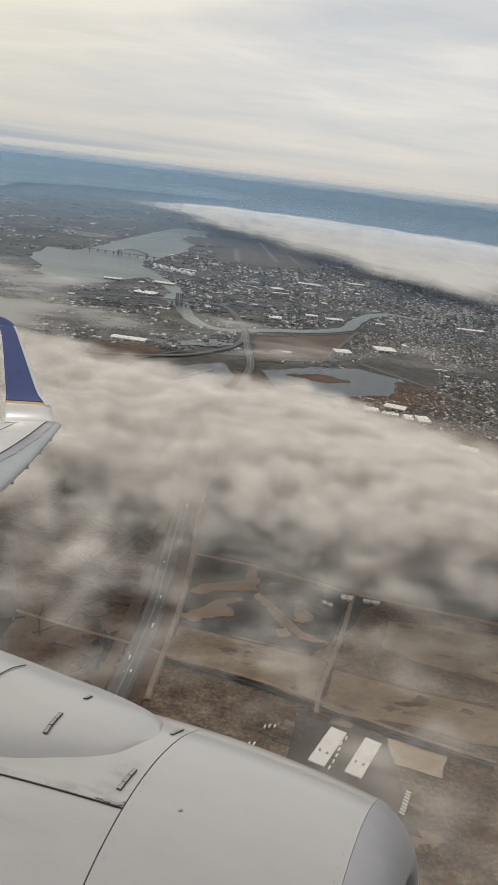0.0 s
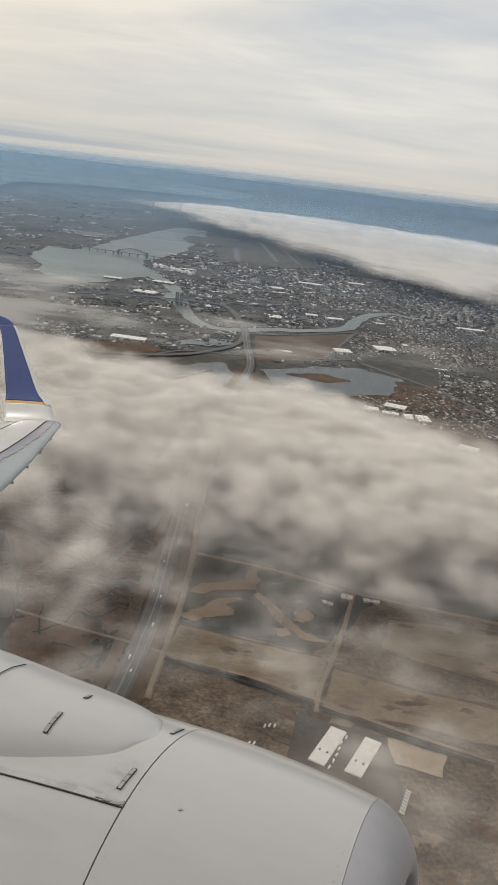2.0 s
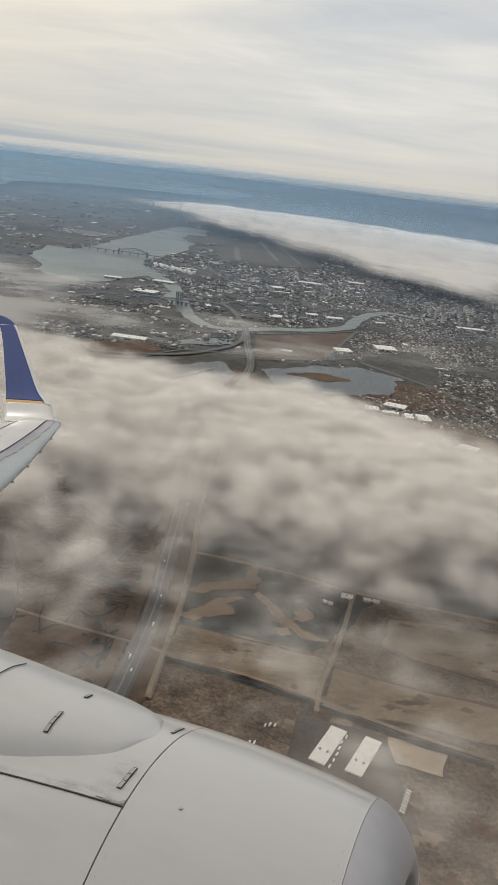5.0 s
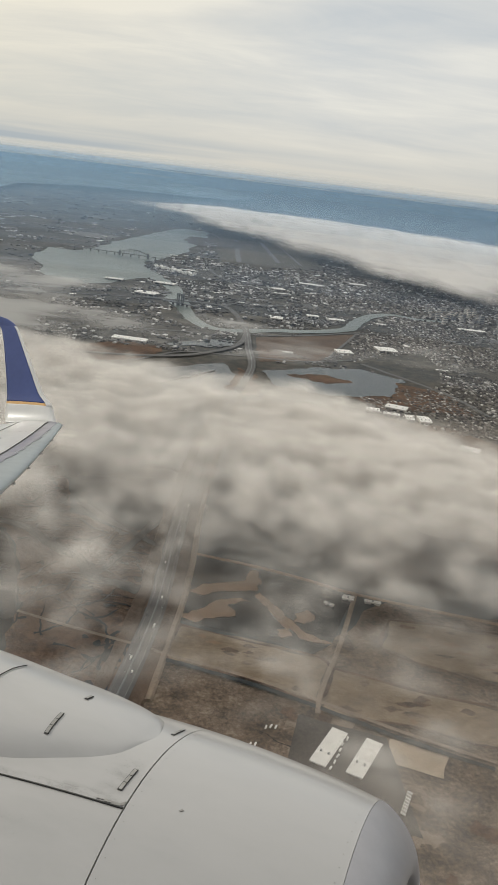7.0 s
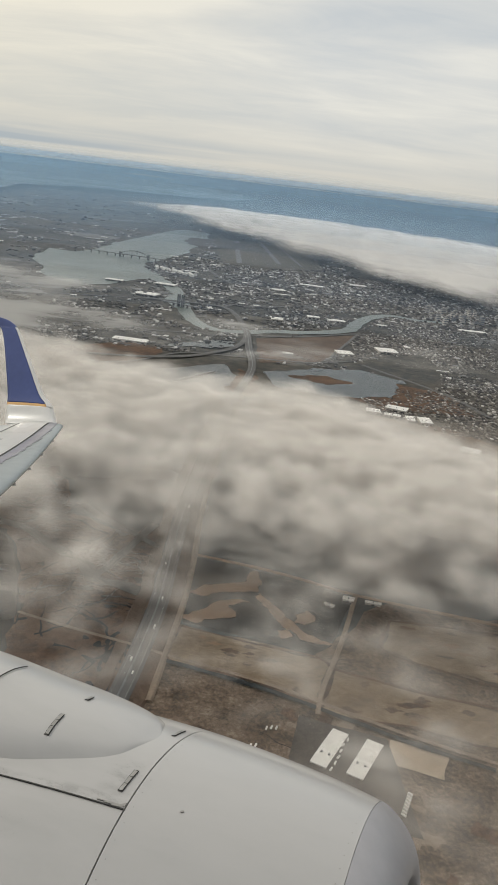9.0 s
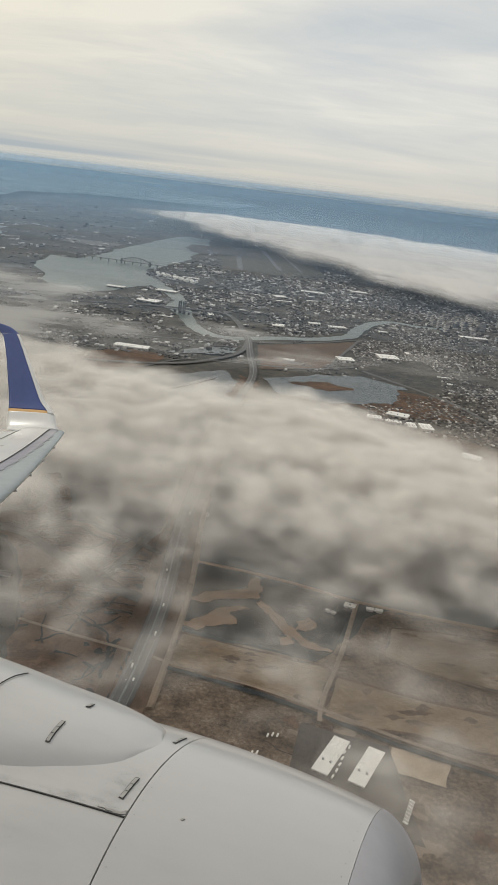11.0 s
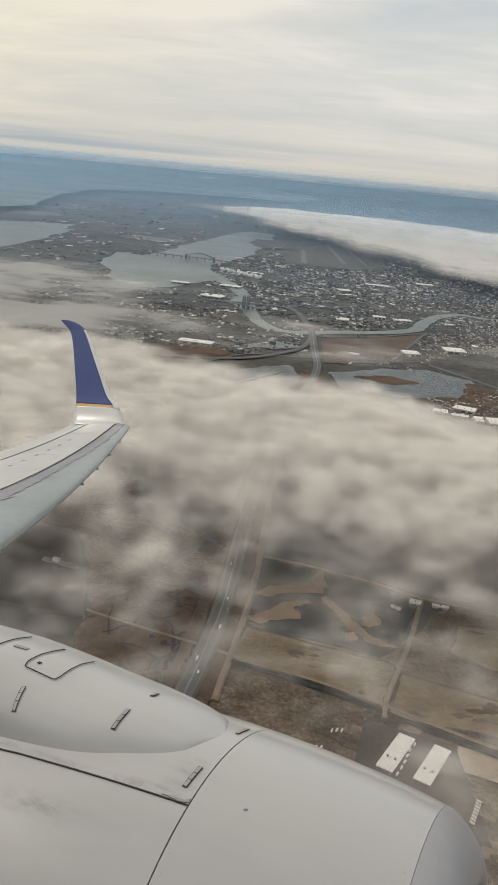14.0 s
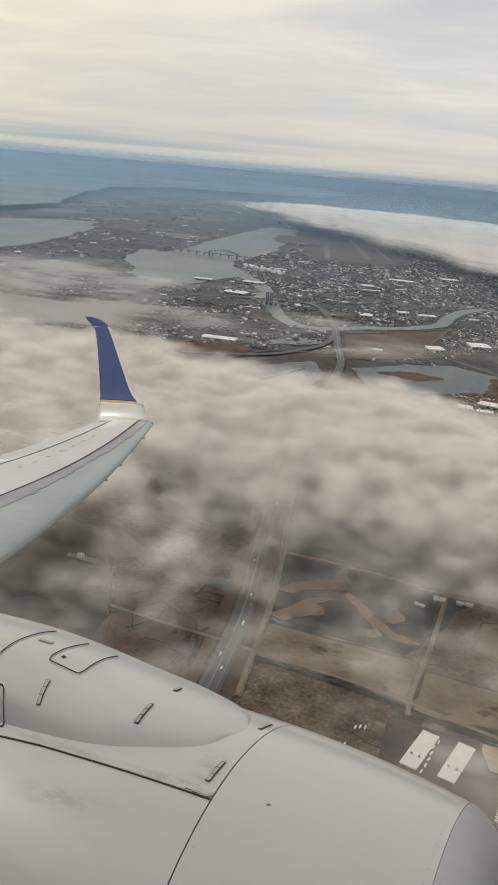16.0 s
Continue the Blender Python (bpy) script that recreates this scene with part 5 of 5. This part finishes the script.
def tower(x, y, w, d, h, turn):
    thing = tagged(empty("tower_block", Matrix.Translation(lay(x, y, 0)) @ pose(0, 0, 0, 0, 0, turn)), rnd.choice(("pale concrete tower block above the town", "dark glazed office tower above the town")), "building", "town towers")
    wall = part("wall", box(bmesh.new(), (-w / 2, -d / 2, -0.3), (w / 2, d / 2, h)), TOWER, thing)
    n = max(3, int(h / 3.0))
    for i in range(n):
        z = h * (i + 0.35) / n
        part("window_band", box(bmesh.new(), (-w / 2 - 0.03, -d / 2 - 0.03, z), (w / 2 + 0.03, d / 2 + 0.03, z + h / n * 0.34)), TOWER_GLASS, wall, "dark band of windows")
    part("roof", box(bmesh.new(), (-w / 2 - 0.15, -d / 2 - 0.15, h), (w / 2 + 0.15, d / 2 + 0.15, h + 0.5)), TARMAC, thing)
    part("plant_room", box(bmesh.new(), (-w / 4, -d / 4, h + 0.5), (w / 4, d / 4, h + 2.2)), WALL, thing)


for i in range(44):
    ax, ay = TOWERS[i % len(TOWERS)]
    x, y = ax + rnd.gauss(0, 28), ay + rnd.gauss(0, 34)
    tower(x, y, rnd.uniform(5, 9), rnd.uniform(4, 8), rnd.uniform(6, 16), rnd.uniform(10, 30))


def bridge(a, b, wide, clear, towers, tall, label, arch=False):
    """A deck on piers with steel towers or a trussed arch over the channel."""
    a, b = lay(*a), lay(*b)
    run = b - a
    ln = run.length
    m = Matrix.Translation((a.x, a.y, 0)) @ pose(0, 0, 0, 0, 0, math.degrees(math.atan2(run.y, run.x)))
    thing = tagged(empty("bridge", m), label, "bridge")
    part("deck", box(bmesh.new(), (-20, -wide / 2, clear), (ln + 20, wide / 2, clear + 1.2)), STEEL, thing)
    n = max(3, int(ln / 18))
    for i in range(n + 1):
        u = ln * i / n
        part("pier", box(bmesh.new(), (u - 0.5, -wide * 0.42, -2), (u + 0.5, wide * 0.42, clear - 0.01)), TARMAC, thing)
    for u in towers:
        for s in (-1, 1):
            part("tower_leg", box(bmesh.new(), (ln * u - 1.0, s * wide * 0.55 - 0.8, -1), (ln * u + 1.0, s * wide * 0.55 + 0.8, clear + tall)), STEEL, thing)
        part("cross_beam", box(bmesh.new(), (ln * u - 0.8, -wide * 0.56, clear + tall - 2.5), (ln * u + 0.8, wide * 0.56, clear + tall - 0.6)), STEEL, thing)
    if arch:
        u0, u1 = ln * 0.55, ln * 0.92
        for s in (-1, 1):
            bm = bmesh.new()
            prev = None
            for k in range(13):
                t = k / 12
                p = Vector((u0 + (u1 - u0) * t, s * wide * 0.55, clear + 1.2 + 9 * 4 * t * (1 - t)))
                if prev:
                    d = p - prev
                    box(bm, (0, -0.35, -0.45), (d.length, 0.35, 0.45), Matrix.Translation(prev) @ pose(0, 0, 0, 0, -math.degrees(math.atan2(d.z, d.x)), 0))
                    box(bm, (-0.2, -0.2, clear + 1.0 - p.z), (0.2, 0.2, 0), Matrix.Translation(p))
                prev = p
            part("arch_rib", bm, STEEL, thing, "trussed steel arch rib")
    return thing


bridge(*BRIDGE, 5, 6, (0.56, 0.91), 6, "long grey steel arch bridge across the bay", True)
bridge(*LIFT_BRIDGE, 5, 4, (0.35, 0.65), 15, "dark steel lift bridge with twin towers")
bridge(*LIFT_BRIDGE_B, 5, 4, (0.3, 0.75), 13, "dark steel lift bridge over the river arm")

# tank farm beside the bay
for i in range(26):
    x = TANKS[0][0] + (TANKS[1][0] - TANKS[0][0]) * (i % 13) / 12 + rnd.uniform(-4, 4)
    y = TANKS[0][1] + (TANKS[1][1] - TANKS[0][1]) * (i % 13) / 12 + (16 if i > 12 else 0) + rnd.uniform(-4, 4)
    tank = tagged(empty("storage_tank", Matrix.Translation((x, y, 0))), "round white oil storage tank", "tank", "tank farm")
    bm = bmesh.new()
    bmesh.ops.create_cone(bm, cap_ends=False, segments=20, radius1=3.6, radius2=3.6, depth=4.2, matrix=Matrix.Translation((0, 0, 1.9)))
    part("shell", bm, WHITE_ROOF, tank)
    bm = bmesh.new()
    bmesh.ops.create_cone(bm, cap_ends=False, segments=20, radius1=3.75, radius2=0.2, depth=0.7, matrix=Matrix.Translation((0, 0, 4.36)))
    part("roof", bm, WHITE_ROOF, tank)

# landing stage with huts and a moored work boat
for (x, y), w, d, turn in zip(PIER, (5.5, 8.0, 5.0), (3.6, 2.0, 1.2), (-15, -6, -28)):
    warehouse(x, y, w, d, 1.5, turn, "small white waterside hut on the landing", bays=1, group="waterside huts")
barge = tagged(empty("work_barge", Matrix.Translation((BARGE[0][0] + 3, BARGE[0][1], 0.75)) @ pose(0, 0, 0, 0, 0, -14)), "grey work barge with a mast moored in the lagoon", "barge")
bm = box(bmesh.new(), (-9, -1.6, -0.2), (12, 1.6, 0.8))
for v in bm.verts:
    if v.co.x > 0 and v.co.z < 0.5:
        v.co.x -= 1.5
part("hull", bm, STEEL, barge)
part("deck_house", box(bmesh.new(), (-3, -1.0, 0.8), (0.5, 1.0, 2.6)), WHITE_ROOF, barge)
part("mast", box(bmesh.new(), (1.8, -0.15, 0.8), (2.1, 0.15, 6.0)), STEEL, barge)
part("crane_boom", box(bmesh.new(), (0, -0.12, 0), (8, 0.12, 0.25), Matrix.Translation((2, 0, 1.2)) @ pose(0, 0, 0, 0, -8, 0)), STEEL, barge)

# ---- traffic on the causeway ----
CAR_PAINT = material("car_paint", [(0.02, 0.02, 0.025), (0.2, 0.2, 0.21), (0.45, 0.45, 0.45), (0.75, 0.75, 0.74)], scale=1.0, rough=0.35, per="object", coat=0.4)


def car(m, length=1.5, wide=0.62, tall=0.5, name="car", label="small car on the highway"):
    thing = tagged(empty(name, m), label, name.replace("_", " "), "highway traffic")
    bm = box(bmesh.new(), (-length / 2, -wide / 2, 0.1), (length / 2, wide / 2, tall * 0.62))
    bmesh.ops.bevel(bm, geom=bm.edges[:], offset=0.05, segments=1, affect="EDGES")
    body = part("body", bm, CAR_PAINT, thing)
    bm = box(bmesh.new(), (-length * 0.32, -wide * 0.43, tall * 0.6), (length * 0.22, wide * 0.43, tall))
    for v in bm.verts:
        if v.co.z > tall * 0.8:
            v.co.x *= 0.72
            v.co.y *= 0.86
    part("cabin", bm, GLAZING if name == "car" else WHITE_ROOF, body)
    for sx in (-0.3, 0.3):
        for sy in (-0.42, 0.42):
            bm = bmesh.new()
            bmesh.ops.create_cone(bm, cap_ends=True, segments=8, radius1=0.13, radius2=0.13, depth=0.1, matrix=Matrix.Translation((sx * length, sy * wide, 0.13)) @ pose(0, 0, 0, 90, 0, 0))
            part("wheel", bm, SEAM, thing)
    return thing


road = spline(CAUSEWAY, 3.0)
road_sides = sides(road)


def lane_pose(i, lane):
    p, s = road[i], road_sides[i]
    q = p + s * lane
    return Matrix.Translation((q.x, q.y, 2.21)) @ pose(0, 0, 0, 0, 0, math.degrees(math.atan2(-s.x, s.y)) + 0.0)


usable = [i for i, p in enumerate(road) if 270 < p.y < 760]
first_car = car(lane_pose(usable[8], 1.4))
first_lorry = car(lane_pose(usable[20], -2.4), 3.4, 0.8, 1.1, "lorry", "white lorry on the highway")
for k in range(58):
    i = rnd.choice(usable)
    copy_thing(first_lorry if k % 6 == 0 else first_car, lane_pose(i, rnd.choice((-2.6, -1.5, 1.5, 2.6)) + rnd.uniform(-0.15, 0.15)))

# lane lines and the median of the highway
for off, w in ((0.0, 0.3), (3.1, 0.07), (-3.1, 0.07)):
    ribbon("lane_line", CAUSEWAY, w, MARKING if off else STEEL, 2.23 if off else 2.5, 0.0 if off else 0.2, 0.0, off, "painted road edge line" if off else "grey median barrier", "marking", end=0.75)

# ---- channels and pools in the marsh ----
def channels(name, poly, count, dz, seed, label, width=(0.5, 1.6), length=(8, 34)):
    """Winding ditches, each widening from its head to its mouth."""
    r = random.Random(seed)
    bm = bmesh.new()
    xs, ys = [p[0] for p in poly], [p[1] for p in poly]
    made = 0
    while made < count:
        x, y = r.uniform(min(xs), max(xs)), r.uniform(min(ys), max(ys))
        if not in_poly(x, y, poly):
            continue
        made += 1
        a = r.uniform(0, 6.28)
        ln, w0 = r.uniform(*length), r.uniform(*width)
        prev = None
        n = int(ln / 1.5)
        for k in range(n):
            a += r.gauss(0, 0.2)
            x, y = x + 1.5 * math.cos(a), y + 1.5 * math.sin(a)
            if not in_poly(x, y, poly):
                break
            w = w0 * (0.3 + 0.7 * k / n) * r.uniform(0.7, 1.3)
            pair = (bm.verts.new((x - w / 2 * math.sin(a), y + w / 2 * math.cos(a), dz)), bm.verts.new((x + w / 2 * math.sin(a), y - w / 2 * math.cos(a), dz)))
            if prev:
                bm.faces.new((prev[0], prev[1], pair[1], pair[0]))
            prev = pair
    bmesh.ops.recalc_face_normals(bm, faces=bm.faces[:])
    if sum(f.normal.z for f in bm.faces) < 0:
        bmesh.ops.reverse_faces(bm, faces=bm.faces[:])
    return tagged(mesh_object(name, bm, POND), label, "channels", "", "stuff")


channels("marsh_channels", WEST_MARSH, 110, 0.85, 3, "thin dark tidal channels in the reed marsh", (0.7, 2.2), (8, 40))
channels("marsh_pools", WEST_MARSH, 60, 0.87, 4, "dark pools in the reed marsh", (3.0, 8.0), (5, 12))
channels("marsh_channels", PENINSULA, 26, 0.85, 5, "dark ditches in the reed bed", (0.5, 1.4), (10, 40))
channels("site_ditches", [(-30, 200), (110, 200), (110, 285), (40, 292), (-25, 308)], 9, 0.4, 6, "dark ruts and ditches in waste ground", (0.4, 1.0), (8, 34))
WASTE = [(-30, 205), (130, 200), (118, 272), (45, 284), (-25, 300)]
r2 = random.Random(12)
for i in range(46):
    x, y = r2.uniform(-28, 125), r2.uniform(205, 298)
    if not in_poly(x, y, WASTE):
        continue
    w, d, t = r2.uniform(1.5, 7), r2.uniform(4, 14), radians(r2.choice((-18, 70, -25, 60)))
    c, s = math.cos(t), math.sin(t)
    pts = [(x + a * c - b * s, y + a * s + b * c) for a, b in ((-w / 2, -d / 2), (w / 2, -d / 2), (w / 2, d / 2), (-w / 2, d / 2))]
    mat, label = r2.choice(((DIRT, "scraped pale dirt patch"), (SOIL, "dark turned soil patch"), (SAND, "bare sand scrape"), (FIELD, "dry grass patch in waste ground"), (MARSH, "rough russet scrub patch")))
    patch("ground_patch", pts, mat, 0.42 + 0.002 * i, 2.2, 1.0, 40 + i, label, "ground")
